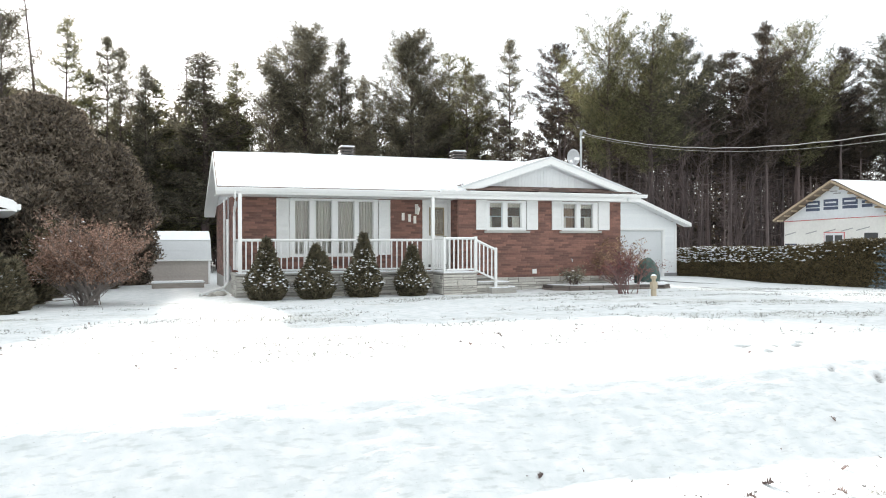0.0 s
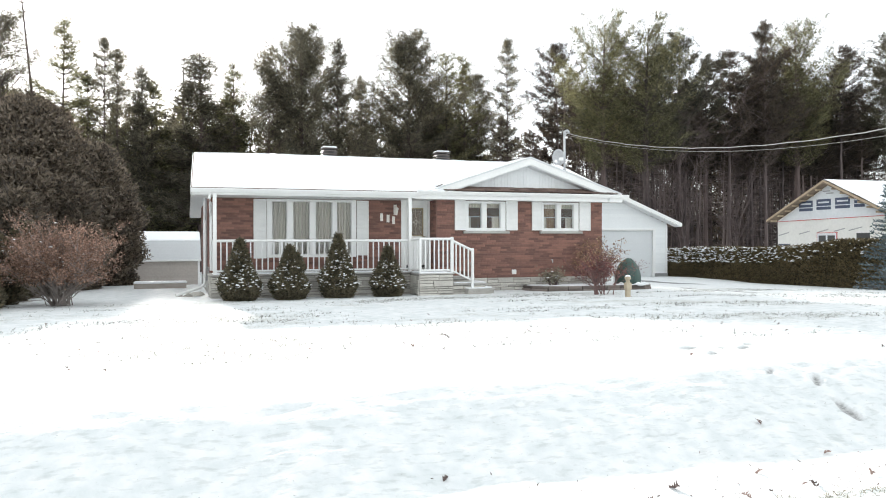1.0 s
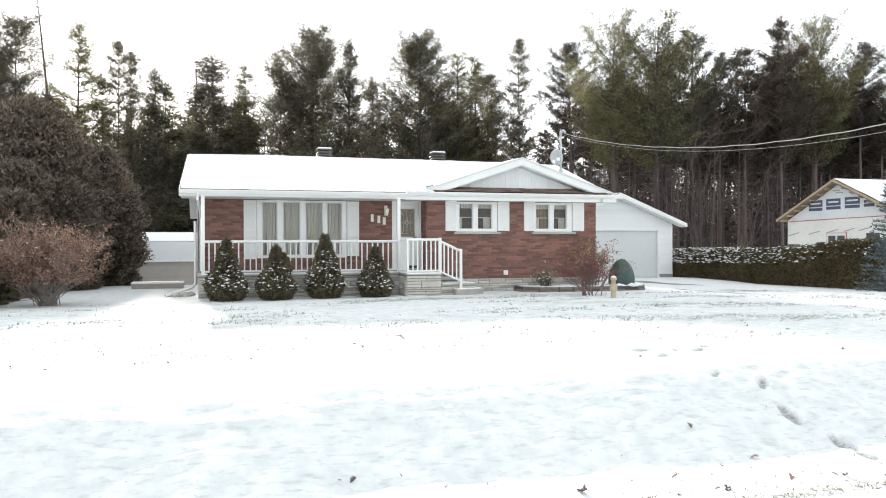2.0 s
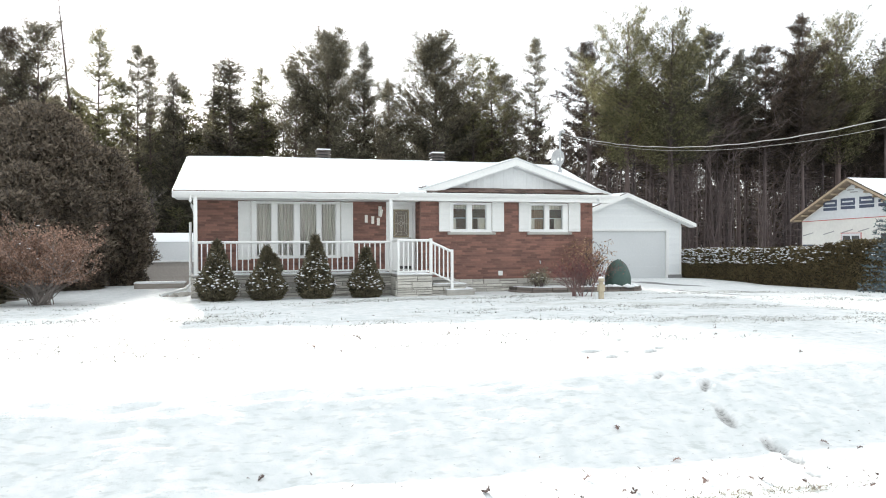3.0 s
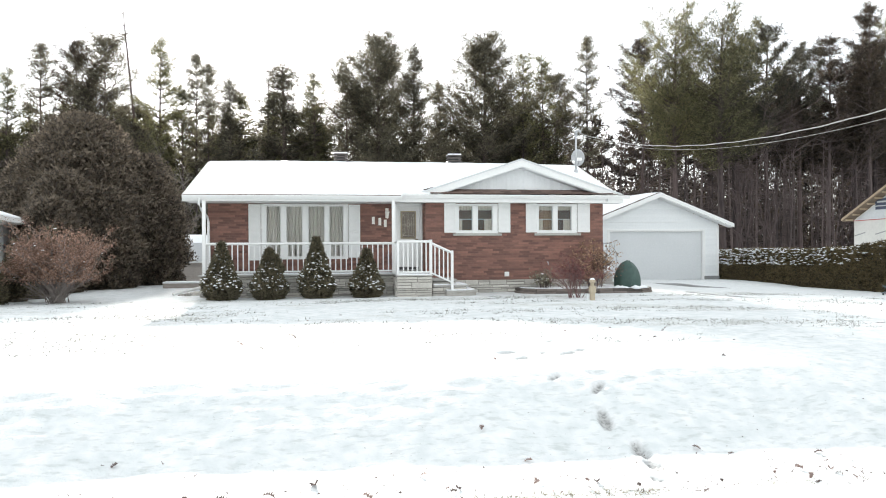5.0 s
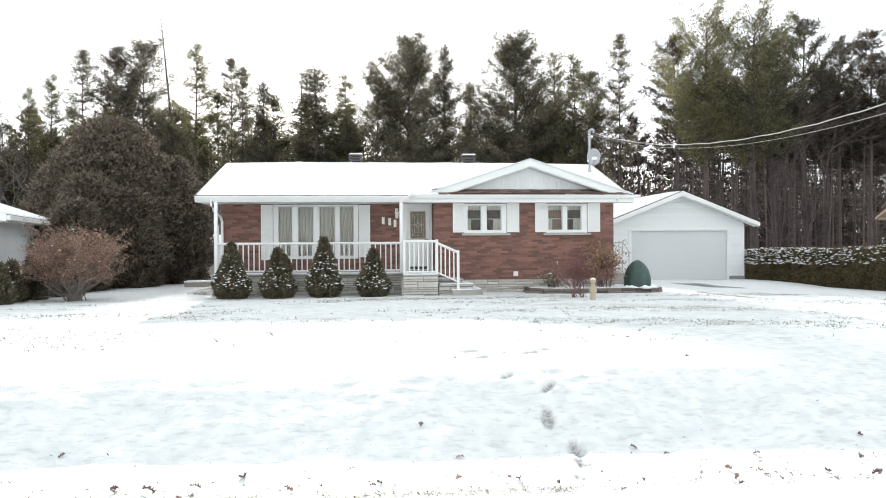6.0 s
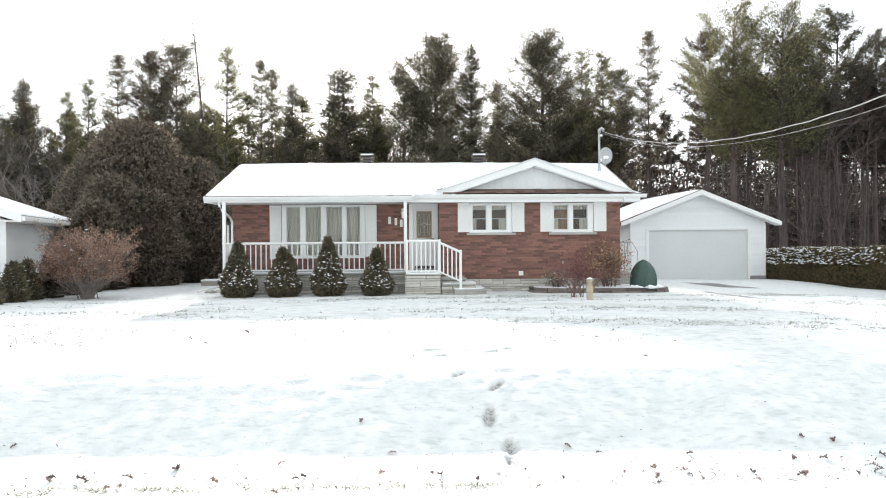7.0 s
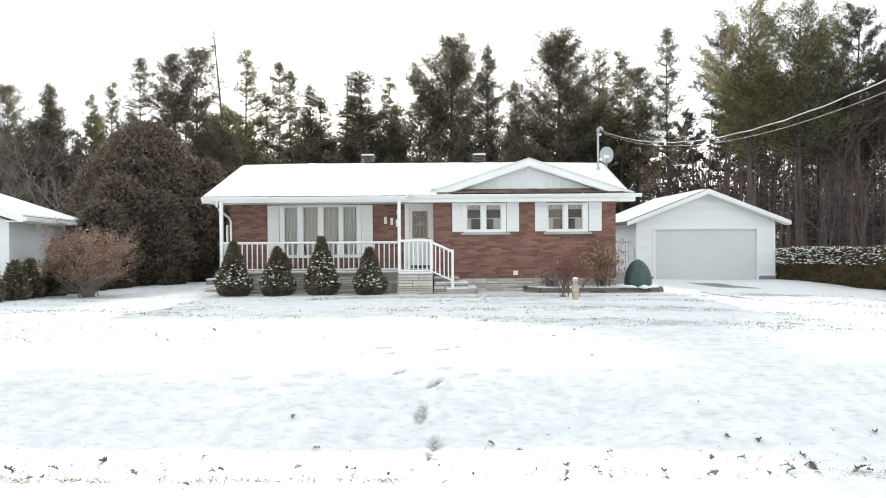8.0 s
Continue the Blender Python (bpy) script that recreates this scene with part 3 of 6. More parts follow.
strip_window(WIN_BIG, PORCH_Y, [(3.26, 3.65), (3.81, 4.25), (4.41, 4.86), (4.99, 5.39)], False, "wide white four-light picture window")
strip_window(WIN_A, WALL_Y, [(8.61, 9.01), (9.16, 9.59)], True, "white two-light window with a concrete sill")
strip_window(WIN_B, WALL_Y, [(10.95, 11.37), (11.51, 11.93)], True, "white two-light window with a concrete sill")
hang("sheer_curtain", pleats(3.16, 5.48, PORCH_Y + 0.16, 1.6, 3.15, 30, 0.03, seed=1), M_CURTAIN, "pale pleated sheer curtain drawn across the window", "curtain")
for x0, x1 in ((8.52, 9.74), (10.89, 12.09)):
    hang("curtain_valance", pleats(x0 + 0.05, x1 - 0.05, WALL_Y + 0.16, 2.97, 3.16, 13, 0.015, hem=0.03, seed=2), M_LACE, "short gathered cream valance over the window", "curtain")
    solid("curtain_rod", Build().tube([(x0 + 0.03, WALL_Y + 0.15, 2.735), (x1 - 0.03, WALL_Y + 0.15, 2.735)], [0.012, 0.012], 8), M_WHITE, "thin white cafe curtain rod across the window", "curtain rod", "curtain rods")
    hang("curtain", pleats(x0 + 0.07, x0 + 0.22, WALL_Y + 0.15, 2.3, 2.73, 3, 0.015, seed=3), M_LACE, "cream side curtain tied back at the window", "curtain")
    hang("curtain", pleats(x1 - 0.36, x1 - 0.15, WALL_Y + 0.15, 2.3, 2.73, 4, 0.015, seed=4), M_LACE, "cream side curtain tied back at the window", "curtain")
hang("brown_curtain", pleats(10.93, 11.4, WALL_Y + 0.22, 2.3, 3.0, 7, 0.02, seed=5), M_BROWNCLOTH, "brown sheer curtain behind one light of the window", "curtain")


def shutter(x0, x1, y, z0, z1):
    s = part("shutter", Build().box(x0, x1, y - 0.05, y - 0.02, z0, z1), M_WHITE, house, "white louvred shutter")
    f = Build()
    f.box(x0, x0 + 0.035, y - 0.062, y - 0.048, z0, z1, 0.004)
    f.box(x1 - 0.035, x1, y - 0.062, y - 0.048, z0, z1, 0.004)
    mid = [z0, (z0 + z1) / 2 - 0.03, z1 - 0.06] if z1 - z0 > 1.1 else [z0, z1 - 0.05]
    for z in mid:
        f.box(x0 + 0.035, x1 - 0.035, y - 0.062, y - 0.048, z, z + 0.055, 0.004)
    part("shutter_frame", f, M_WHITE, s)
    slats = Build()
    z = z0 + 0.07
    while z < z1 - 0.07:
        slats.prism([(y - 0.06, z - 0.006), (y - 0.049, z + 0.024), (y - 0.0495, z + 0.027), (y - 0.062, z - 0.003)], "x", x0 + 0.036, x1 - 0.036)
        z += 0.034
    part("louvres", slats, M_WHITE, s)


for x0, x1, y, z0, z1 in ((2.78, 3.11, PORCH_Y, 1.6, 3.16), (5.53, 5.86, PORCH_Y, 1.66, 3.16), (8.19, 8.52, WALL_Y, 2.35, 3.18),
                          (9.75, 10.10, WALL_Y, 2.35, 3.18), (10.56, 10.89, WALL_Y, 2.35, 3.18), (12.10, 12.47, WALL_Y, 2.35, 3.18)):
    shutter(x0, x1, y, z0, z1)

# front door with a leaded light
door = part("front_door", boxed(6.93, 7.57, PORCH_Y + 0.05, PORCH_Y + 0.1, 1.27, 3.1, c=0.006), M_WHITE, house, "white front door with a leaded oval-patterned light")
jamb = Build()
jamb.box(6.80, 6.93, PORCH_Y - 0.02, PORCH_Y + 0.16, 1.25, 3.2, 0.006)
jamb.box(7.57, 7.645, PORCH_Y - 0.02, PORCH_Y + 0.16, 1.25, 3.2, 0.006)
jamb.box(6.93, 7.57, PORCH_Y - 0.018, PORCH_Y + 0.16, 3.1, 3.2, 0.006)
part("door_frame", jamb, M_WHITE, house)
part("door_glass", boxed(7.04, 7.44, PORCH_Y + 0.035, PORCH_Y + 0.046, 2.22, 2.95), M_LEADED, door, "leaded glass")
came = Build()
for a in ((7.02, 7.05, 2.19, 2.98), (7.43, 7.46, 2.19, 2.98)):
    came.box(a[0], a[1], PORCH_Y + 0.02, PORCH_Y + 0.05, a[2], a[3], 0.005)
for a in ((2.19, 2.22), (2.95, 2.98)):
    came.box(7.05, 7.43, PORCH_Y + 0.02, PORCH_Y + 0.05, a[0], a[1], 0.005)
part("glass_surround", came, M_BRASS, door)
lead = Build()
ly = PORCH_Y + 0.033
for x0, x1, z0, z1 in ((7.085, 7.395, 2.28, 2.89), (7.14, 7.34, 2.36, 2.81)):
    lead.tube([(x0, ly, z0), (x1, ly, z0), (x1, ly, z1), (x0, ly, z1), (x0, ly, z0)], [0.006] * 5, 4)
for cx, cz, rx, rz in ((7.24, 2.585, 0.035, 0.06), (7.24, 2.68, 0.03, 0.05), (7.24, 2.49, 0.03, 0.05), (7.19, 2.585, 0.022, 0.035), (7.29, 2.585, 0.022, 0.035)):
    lead.tube([(cx + rx * math.cos(a), ly, cz + rz * math.sin(a)) for a in np.linspace(0, 2 * math.pi, 13)], [0.006] * 13, 4)
for pts in (((7.05, 2.585), (7.17, 2.585)), ((7.31, 2.585), (7.43, 2.585)), ((7.24, 2.73), (7.24, 2.94)), ((7.24, 2.23), (7.24, 2.44)), ((7.05, 2.94), (7.14, 2.81)), ((7.43, 2.94), (7.34, 2.81)), ((7.05, 2.23), (7.14, 2.36)), ((7.43, 2.23), (7.34, 2.36))):
    lead.tube([(pts[0][0], ly, pts[0][1]), (pts[1][0], ly, pts[1][1])], [0.005] * 2, 4)
part("lead_came", lead, M_CAME, door)
knob = Build().tube([(7.51, PORCH_Y + 0.05, 2.17), (7.51, PORCH_Y + 0.0, 2.17), (7.49, PORCH_Y - 0.015, 2.17), (7.41, PORCH_Y - 0.015, 2.17)], [0.013, 0.013, 0.012, 0.01])
part("door_handle", knob, M_BRASS, door)
part("kick_plate", boxed(6.97, 7.53, PORCH_Y + 0.04, PORCH_Y + 0.05, 1.3, 1.38), M_DARK, door)

# plain bars where the number stands, and the wall lantern
plate = thing("number_plaques", "three cream enamel bars fixed on the brick wall", "house sign")
for x, z in ((6.235, 2.71), (6.42, 2.675), (6.575, 2.63)):
    part("bar", boxed(x - 0.04, x + 0.04, PORCH_Y - 0.035, PORCH_Y - 0.014, z - 0.105, z + 0.105, c=0.006), M_NUMERAL, plate)
lamp = thing("wall_lantern", "small cream cast wall lantern beside the door, unlit", "wall lamp")
part("back_plate", boxed(6.58, 6.67, PORCH_Y - 0.035, PORCH_Y - 0.014, 2.78, 3.06, c=0.01), M_NUMERAL, lamp)
arm = Build().tube([(6.625, PORCH_Y - 0.03, 2.98), (6.625, PORCH_Y - 0.1, 3.03), (6.625, PORCH_Y - 0.14, 2.99)], [0.01, 0.01, 0.01])
part("arm", arm, M_NUMERAL, lamp)
body = Build().tube([(6.625, PORCH_Y - 0.14, z) for z in (2.76, 2.78, 2.82, 2.93, 2.95, 3.0)], [0.008, 0.03, 0.04, 0.062, 0.07, 0.012], 6)
part("lantern", body, M_NUMERAL, lamp)
part("wall_box", boxed(9.93, 10.06, WALL_Y - 0.06, WALL_Y - 0.014, 1.1, 1.23, c=0.01), M_WHITE, house, "white plastic outlet cover")
part("tap", Build().tube([(11.2, WALL_Y - 0.01, 1.5), (11.2, WALL_Y - 0.07, 1.5), (11.2, WALL_Y - 0.09, 1.42)], [0.018, 0.018, 0.014]), M_GREY, house)

# roof: main slopes, front gable, gutters
EAVE_Y, EAVE_Z, RIDGE_Y, RIDGE_Z, REAR_Y, REAR_Z = 19.23, 3.345, 23.1, 4.61, 27.9, 3.05
RX0, RX1, JOG = 1.36, 13.2, 6.9
# east of the jog the eave stands back
BACK_Y = 19.5
BACK_Z = EAVE_Z + (BACK_Y - EAVE_Y) * (RIDGE_Z - EAVE_Z) / (RIDGE_Y - EAVE_Y)


def flare(b):
    """Skews the west verge outward toward the front eave to fit the camera's view."""
    b.v = [(x - 0.145 * max(0.0, min(1.0, (RIDGE_Y - y) / (RIDGE_Y - EAVE_Y))), y, z) if x < 1.45 else (x, y, z) for x, y, z in b.v]
    return b


for xa, xb, ey, ez in ((RX0, JOG, EAVE_Y, EAVE_Z), (JOG, RX1, BACK_Y, BACK_Z)):
    main = [(ey - 0.045, ez - 0.004), (ey - 0.045, ez + 0.008), (RIDGE_Y, RIDGE_Z), (REAR_Y, REAR_Z), (REAR_Y, REAR_Z - 0.1), (RIDGE_Y, RIDGE_Z - 0.12)]
    part("roof", flare(Build().prism(main, "x", xa, xb)), M_SHINGLE, house)


def snow_quilt(x0, x1, n, y0, y1, z0, z1, m, thick, seed, keep=lambda x, y: True):
    """Snow lying on a slope from (y0, z0) to (y1, z1): a sheet with an uneven top and ragged, thinning edges."""
    b = Build()
    top, low = [], []
    for j in range(m + 1):
        for i in range(n + 1):
            u, v = i / n, j / m
            wob = noise.noise(Vector((u * n * 0.45, v * m * 0.45, seed)))
            x = x0 + (x1 - x0) * u
            y = y0 + (y1 - y0) * v + (wob * 0.05 if j == 0 else 0)
            z = z0 + (z1 - z0) * v
            edge = min(1.0, 4 * u + 0.25, 4 * (1 - u) + 0.25, 3 * v + 0.35)
            b.v.append((x, y, z + 0.012 + thick * edge * (1 + 0.3 * wob)))
    k = len(b.v)
    for j in range(m + 1):
        for i in range(n + 1):
            u, v = i / n, j / m
            b.v.append((x0 + (x1 - x0) * u, y0 + (y1 - y0) * v + 0.004, z0 + (z1 - z0) * v + 0.004))
    for j in range(m):
        for i in range(n):
            q = j * (n + 1) + i
            if keep(x0 + (x1 - x0) * (i + 0.5) / n, y0 + (y1 - y0) * (j + 0.5) / m):
                b.f.append((q, q + 1, q + n + 2, q + n + 1))
    rim = [i for i in range(n + 1)] + [(j + 1) * (n + 1) - 1 for j in range(1, m + 1)] + [m * (n + 1) + i for i in range(n - 1, -1, -1)] + [j * (n + 1) for j in range(m - 1, 0, -1)]
    for a, c in zip(rim, rim[1:] + rim[:1]):
        if keep(b.v[a][0], b.v[a][1] - 0.02):
            b.f.append((a, a + k, c + k, c))
    return b


GX0, GXM, GX1, GZ, GY0 = 7.4, 10.36, 13.34, 4.414, BACK_Y
gs = (GZ - BACK_Z) / (GXM - GX0)


def open_slope(x, y):
    """Where snow lies on the main front slope: not past the jog, nor inside the gable."""
    z = EAVE_Z + (y - EAVE_Y) * (RIDGE_Z - EAVE_Z) / (RIDGE_Y - EAVE_Y)
    return not (x > JOG and y < BACK_Y - 0.03) and not (y < WALL_Y + 0.1 and abs(x - GXM) < (GZ - z) / gs)


part("roof_snow", flare(snow_quilt(RX0 + 0.02, RX1 - 0.03, 110, EAVE_Y + 0.0, RIDGE_Y + 0.02, EAVE_Z + 0.004, RIDGE_Z, 44, 0.05, 1, open_slope)), M_SNOW, house, smooth=True)
part("roof_snow", snow_quilt(RX0 + 0.02, RX1 - 0.03, 60, REAR_Y, RIDGE_Y - 0.02, REAR_Z, RIDGE_Z, 12, 0.05, 2), M_SNOW, house, smooth=True)
gable = [(GX0, BACK_Z), (GXM, GZ), (GX1, BACK_Z), (GX1 - 0.4, BACK_Z), (GXM, GZ - 0.14), (GX0 + 0.4, BACK_Z)]
part("gable_roof", Build().prism(gable, "y", GY0 + 0.03, 22.3), M_SHINGLE, house)
rake = [(GX0 - 0.02, BACK_Z - 0.01), (GXM, GZ - 0.012), (GX1 + 0.02, BACK_Z - 0.01), (GX1 - 0.6, BACK_Z - 0.01), (GXM, GZ - 0.205), (GX0 + 0.6, BACK_Z - 0.01)]
part("gable_fascia", Build().prism(rake, "y", GY0 - 0.02, GY0 + 0.03), M_WHITE, house, bevel=0.004)
trim = [(GX0 - 0.04, BACK_Z), (GXM, GZ + 0.018), (GX1 + 0.04, BACK_Z), (GX1 - 0.1, BACK_Z), (GXM, GZ - 0.03), (GX0 + 0.1, BACK_Z)]
part("drip_edge", Build().prism(trim, "y", GY0 - 0.045, GY0 - 0.021), M_TIN, house)
soff = [(GX0 + 0.6, BACK_Z), (GXM, GZ - 0.205), (GX1 - 0.6, BACK_Z), (GX1 - 0.68, BACK_Z - 0.01), (GXM, GZ - 0.23), (GX0 + 0.68, BACK_Z - 0.01)]
part("gable_soffit", Build().prism(soff, "y", GY0 + 0.03, WALL_Y), M_GREYWHITE, house)
tri = part("gable_wall", Build().prism([(GX0 + 0.6, BACK_Z + 0.1), (GX1 - 0.6, BACK_Z + 0.1), (GXM, GZ - 0.2)], "y", WALL_Y + 0.011, WALL_Y + 0.05), M_GREYWHITE, house, "pale grey vertical boards")
x = GX0 + 0.6
while x < GX1 - 0.6:
    za = GZ - 0.22 - gs * abs(x + 0.05 - GXM)
    if za > BACK_Z + 0.14:
        part("board", boxed(x, x + 0.098, WALL_Y - 0.018, WALL_Y + 0.01, BACK_Z + 0.14, za + 0.03, c=0.003), M_GREYWHITE, tri)
    x += 0.1
tabs = Build()
for k in range(4):
    y = BACK_Y - 0.06 + k * 0.11
    z = BACK_Z + 0.0 + k * 0.036
    x = GX0 + 0.35 + 0.1 * (k % 2) + k * 0.12
    while x < GX1 - 0.35 - k * 0.12:
        lift = rng.uniform(0.0, 0.012)
        w = min(0.29, GX1 - 0.3 - x)
        tabs.prism([(y - 0.01, z + lift), (y - 0.01, z + 0.016 + lift), (y + 0.16, z + 0.062), (y + 0.16, z + 0.05)], "x", x, x + w)
        x += 0.3
part("skirt_shingles", tabs, M_SHINGLE, house, "brown shingle apron under the gable")
for s, (a, c) in enumerate(((GX0, GXM), (GX1, GXM))):
    q = Build()
    n, m = 14, 16
    for j in range(m + 1):
        for i in range(n + 1):
            u, v = i / n, j / m
            xx = a + (c - a) * (0.01 + 0.99 * u)
            zz = BACK_Z + (GZ - BACK_Z) * (0.01 + 0.99 * u)
            yy = GY0 + 0.1 + (22.3 - GY0 - 0.1) * v + 0.04 * noise.noise(Vector((u * 5, s, 3)))
            q.v.append((xx, yy, zz + 0.008 + 0.025 * min(1, 3 * v + 0.2) * (1 + 0.4 * noise.noise(Vector((u * 6, v * 8, s))))))
    q.f += [(j * (n + 1) + i, j * (n + 1) + i + 1, (j + 1) * (n + 1) + i + 1, (j + 1) * (n + 1) + i) for j in range(m) for i in range(n)]
    part("roof_snow", q, M_SNOW, house, smooth=True)
for xa, xb, ey, top in ((1.23, JOG, EAVE_Y, 3.34), (JOG + 0.002, 13.36, BACK_Y, 3.4)):
    part("fascia", boxed(xa, xb, ey - 0.03, ey - 0.002, 3.19, top), M_WHITE, house)
    gut = [(ey - 0.032, top), (ey - 0.13, top), (ey - 0.135, top - 0.02), (ey - 0.1, top - 0.085), (ey - 0.095, top - 0.1), (ey - 0.032, top - 0.1)]
    part("gutter", Build().prism(gut, "x", xa - 0.02, xb + (0.17 if xb > 8 else 0.02)), M_WHITE, house, "white aluminium gutter", bevel=0.004)
part("roof_snow", snow_quilt(JOG - 0.05, GX0 + 0.35, 14, BACK_Y - 0.11, BACK_Y + 0.2, BACK_Z - 0.035, BACK_Z + 0.065, 4, 0.035, 6), M_SNOW, house, smooth=True)
part("fascia", boxed(JOG - 0.03, JOG, EAVE_Y, BACK_Y - 0.032, 3.19, 3.35), M_WHITE, house)
part("soffit", boxed(1.23, JOG, EAVE_Y, PORCH_Y + 0.06, 3.185, 3.205), M_WHITE, house)
part("soffit", boxed(JOG + 0.001, 7.66, BACK_Y, PORCH_Y + 0.06, 3.185, 3.205), M_WHITE, house)
part("soffit", boxed(7.661, 13.36, BACK_Y, WALL_Y + 0.06, 3.185, 3.205), M_WHITE, house)
for x, s in ((WEST, 1), (EAST, -1)):
    gw = Build()
    for k in range(13):
        z = 3.21 + k * 0.11
        half = (RIDGE_Z - 0.12 - z - 0.05) / (RIDGE_Z - EAVE_Z) * (RIDGE_Y - EAVE_Y)
        if half > 0.1:
            gw.box(min(x, x + s * 0.02), max(x, x + s * 0.02), RIDGE_Y - half, RIDGE_Y + half, z, z + 0.1)
    part("gable_end", gw, M_SIDING, house)
    e = RX0 if s > 0 else RX1
    ey, ez = (EAVE_Y, EAVE_Z) if s > 0 else (BACK_Y, BACK_Z)
    rb = [(ey, ez - 0.16), (ey, ez + 0.01), (RIDGE_Y, RIDGE_Z + 0.01), (REAR_Y, REAR_Z + 0.01), (REAR_Y, REAR_Z - 0.16), (RIDGE_Y, RIDGE_Z - 0.18)]
    part("rake_board", flare(Build().prism(rb, "x", e - 0.022 * s, e - 0.002 * s)), M_WHITE, house)
    part("eave_soffit", flare(Build().prism([(ey, ez - 0.15), (RIDGE_Y, RIDGE_Z - 0.15), (REAR_Y, REAR_Z - 0.15), (REAR_Y, REAR_Z - 0.17), (RIDGE_Y, RIDGE_Z - 0.17), (ey, ez - 0.17)], "x", min(e, x), max(e, x))), M_WHITE, house)

# downspout on the corner, with its foot on the snow
spout = Build().tube([(1.63, EAVE_Y - 0.09, 3.25), (1.63, EAVE_Y - 0.08, 3.1), (1.66, EAVE_Y + 0.1, 2.98), (1.7, PORCH_Y - 0.2, 2.8), (1.71, PORCH_Y - 0.06, 2.68), (1.71, PORCH_Y - 0.06, 1.3)], [0.036] * 6, 8)
part("downspout", spout, M_WHITE, house, "white downspout")
part("downspout", Build().tube([(1.64, 22.6, 3.2), (1.64, 22.6, 0.75)], [0.035] * 2, 8), M_WHITE, house)
meter = part("meter_box", boxed(1.55, 1.69, 20.95, 21.25, 1.0, 1.38), M_GREY, house, "grey electricity meter box", bevel=0.015)
part("meter_dial", Build().tube([(1.62, 20.94, 1.24), (1.62, 20.88, 1.24)], [0.085, 0.08], 14), M_GREY, meter)
part("conduit", Build().tube([(1.63, 21.1, 1.38), (1.63, 21.1, 3.2)], [0.025] * 2, 8), M_GREY, house)
part("downspout", Build().tube([(1.56, PORCH_Y + 0.1, 2.6), (1.56, PORCH_Y + 0.1, 0.98), (1.45, PORCH_Y - 0.02, 0.86), (0.85, PORCH_Y - 0.55, 0.72)], [0.036] * 4, 8), M_WHITE, house)
for x, y, r in ((1.15, 20.3, 0.13), (1.35, 20.55, 0.16), (1.2, 20.75, 0.12), (0.95, 20.5, 0.1), (1.45, 20.9, 0.14)):
    rock = Build()
    for j in range(5):
        for i in range(7):
            a, v = 2 * math.pi * i / 7, j / 4 * math.pi / 2
            w = r * (1 + 0.3 * noise.noise(Vector((x * 9 + math.cos(a), y * 9 + math.sin(a), j * 0.6))))
            rock.v.append((x + w * math.cos(v) * math.cos(a), y + w * math.cos(v) * math.sin(a), 0.63 + w * 0.75 * math.sin(v)))
    rock.f += [(j * 7 + i, j * 7 + (i + 1) % 7, (j + 1) * 7 + (i + 1) % 7, (j + 1) * 7 + i) for j in range(4) for i in range(7)]
    solid("rock", rock, M_STONE, "grey fieldstone lying beside the house wall", "rock", "rocks beside the wall")

# roof vents, service mast and dish
for vx in (5.42, 9.16):
    vent = thing("roof_vent", "square brown louvred roof vent capped with snow", "roof vent", "vents on the ridge", at=(vx, 23.72, 4.36))
    part("throat", boxed(-0.17, 0.17, -0.17, 0.17, -0.05, 0.26), M_VENT, vent)
    for k in range(4):
        part("louvre", Build().prism([(-0.23, 0.22 + k * 0.09), (0.23, 0.22 + k * 0.09), (0.2, 0.26 + k * 0.09), (-0.2, 0.26 + k * 0.09)], "y", -0.23, 0.23), M_VENT, vent)
    part("core", boxed(-0.13, 0.13, -0.13, 0.13, 0.26, 0.56), M_DARK, vent)
    part("cap", boxed(-0.24, 0.24, -0.24, 0.24, 0.57, 0.61), M_VENT, vent, bevel=0.01)
    part("snow_cap", boxed(-0.22, 0.22, -0.22, 0.22, 0.61, 0.66), M_SNOW, vent, "thin snow", bevel=0.02)
mast = thing("service_mast", "grey steel service mast with weatherhead on the roof", "mast", at=(12.85, 22.1, 0))
part("pipe", Build().tube([(0, 0, 4.2), (0, 0, 5.52)], [0.034, 0.034], 10), M_GREY, mast, smooth=True)
part("flashing", Build().tube([(0, 0, 4.27), (0, 0, 4.33), (0, 0, 4.42)], [0.075, 0.065, 0.04], 10), M_GREY, mast)
part("weatherhead", Build().tube([(0, 0, 5.5), (0.0, -0.02, 5.6), (0.06, -0.06, 5.64), (0.13, -0.1, 5.58)], [0.05, 0.055, 0.05, 0.03], 8), M_GREY, mast, smooth=True)
part("insulator", Build().tube([(0.0, 0, 5.42), (0.07, -0.05, 5.42), (0.09, -0.06, 5.42)], [0.02, 0.035, 0.02], 8), M_WHITE, mast)
dish = thing("satellite_dish", "pale grey satellite dish with arm on the roof", "satellite dish", at=(13.45, 23.65, 4.95), turn=-12)
bowl = Build()
rings, seg = 6, 20
for j in range(rings + 1):
    r = j / rings
    for i in range(seg):
        a = 2 * math.pi * i / seg
        bowl.v.append((0.23 * r * math.cos(a), 0.06 * (r * r) * -1 + 0.05, 0.29 * r * math.sin(a)))
bowl.f += [(j * seg + i, j * seg + (i + 1) % seg, (j + 1) * seg + (i + 1) % seg, (j + 1) * seg + i) for j in range(rings) for i in range(seg)]
dm = bowl.mesh("reflector", M_GREY, smooth=True)
ob = part("reflector", dm, M_GREY, dish)
ob.modifiers.new("thickness", "SOLIDIFY").thickness = 0.012
part("feed_arm", Build().tube([(0, 0.04, -0.24), (0, -0.2, -0.22), (0, -0.34, -0.1)], [0.018, 0.016, 0.016]), M_GREY, dish)
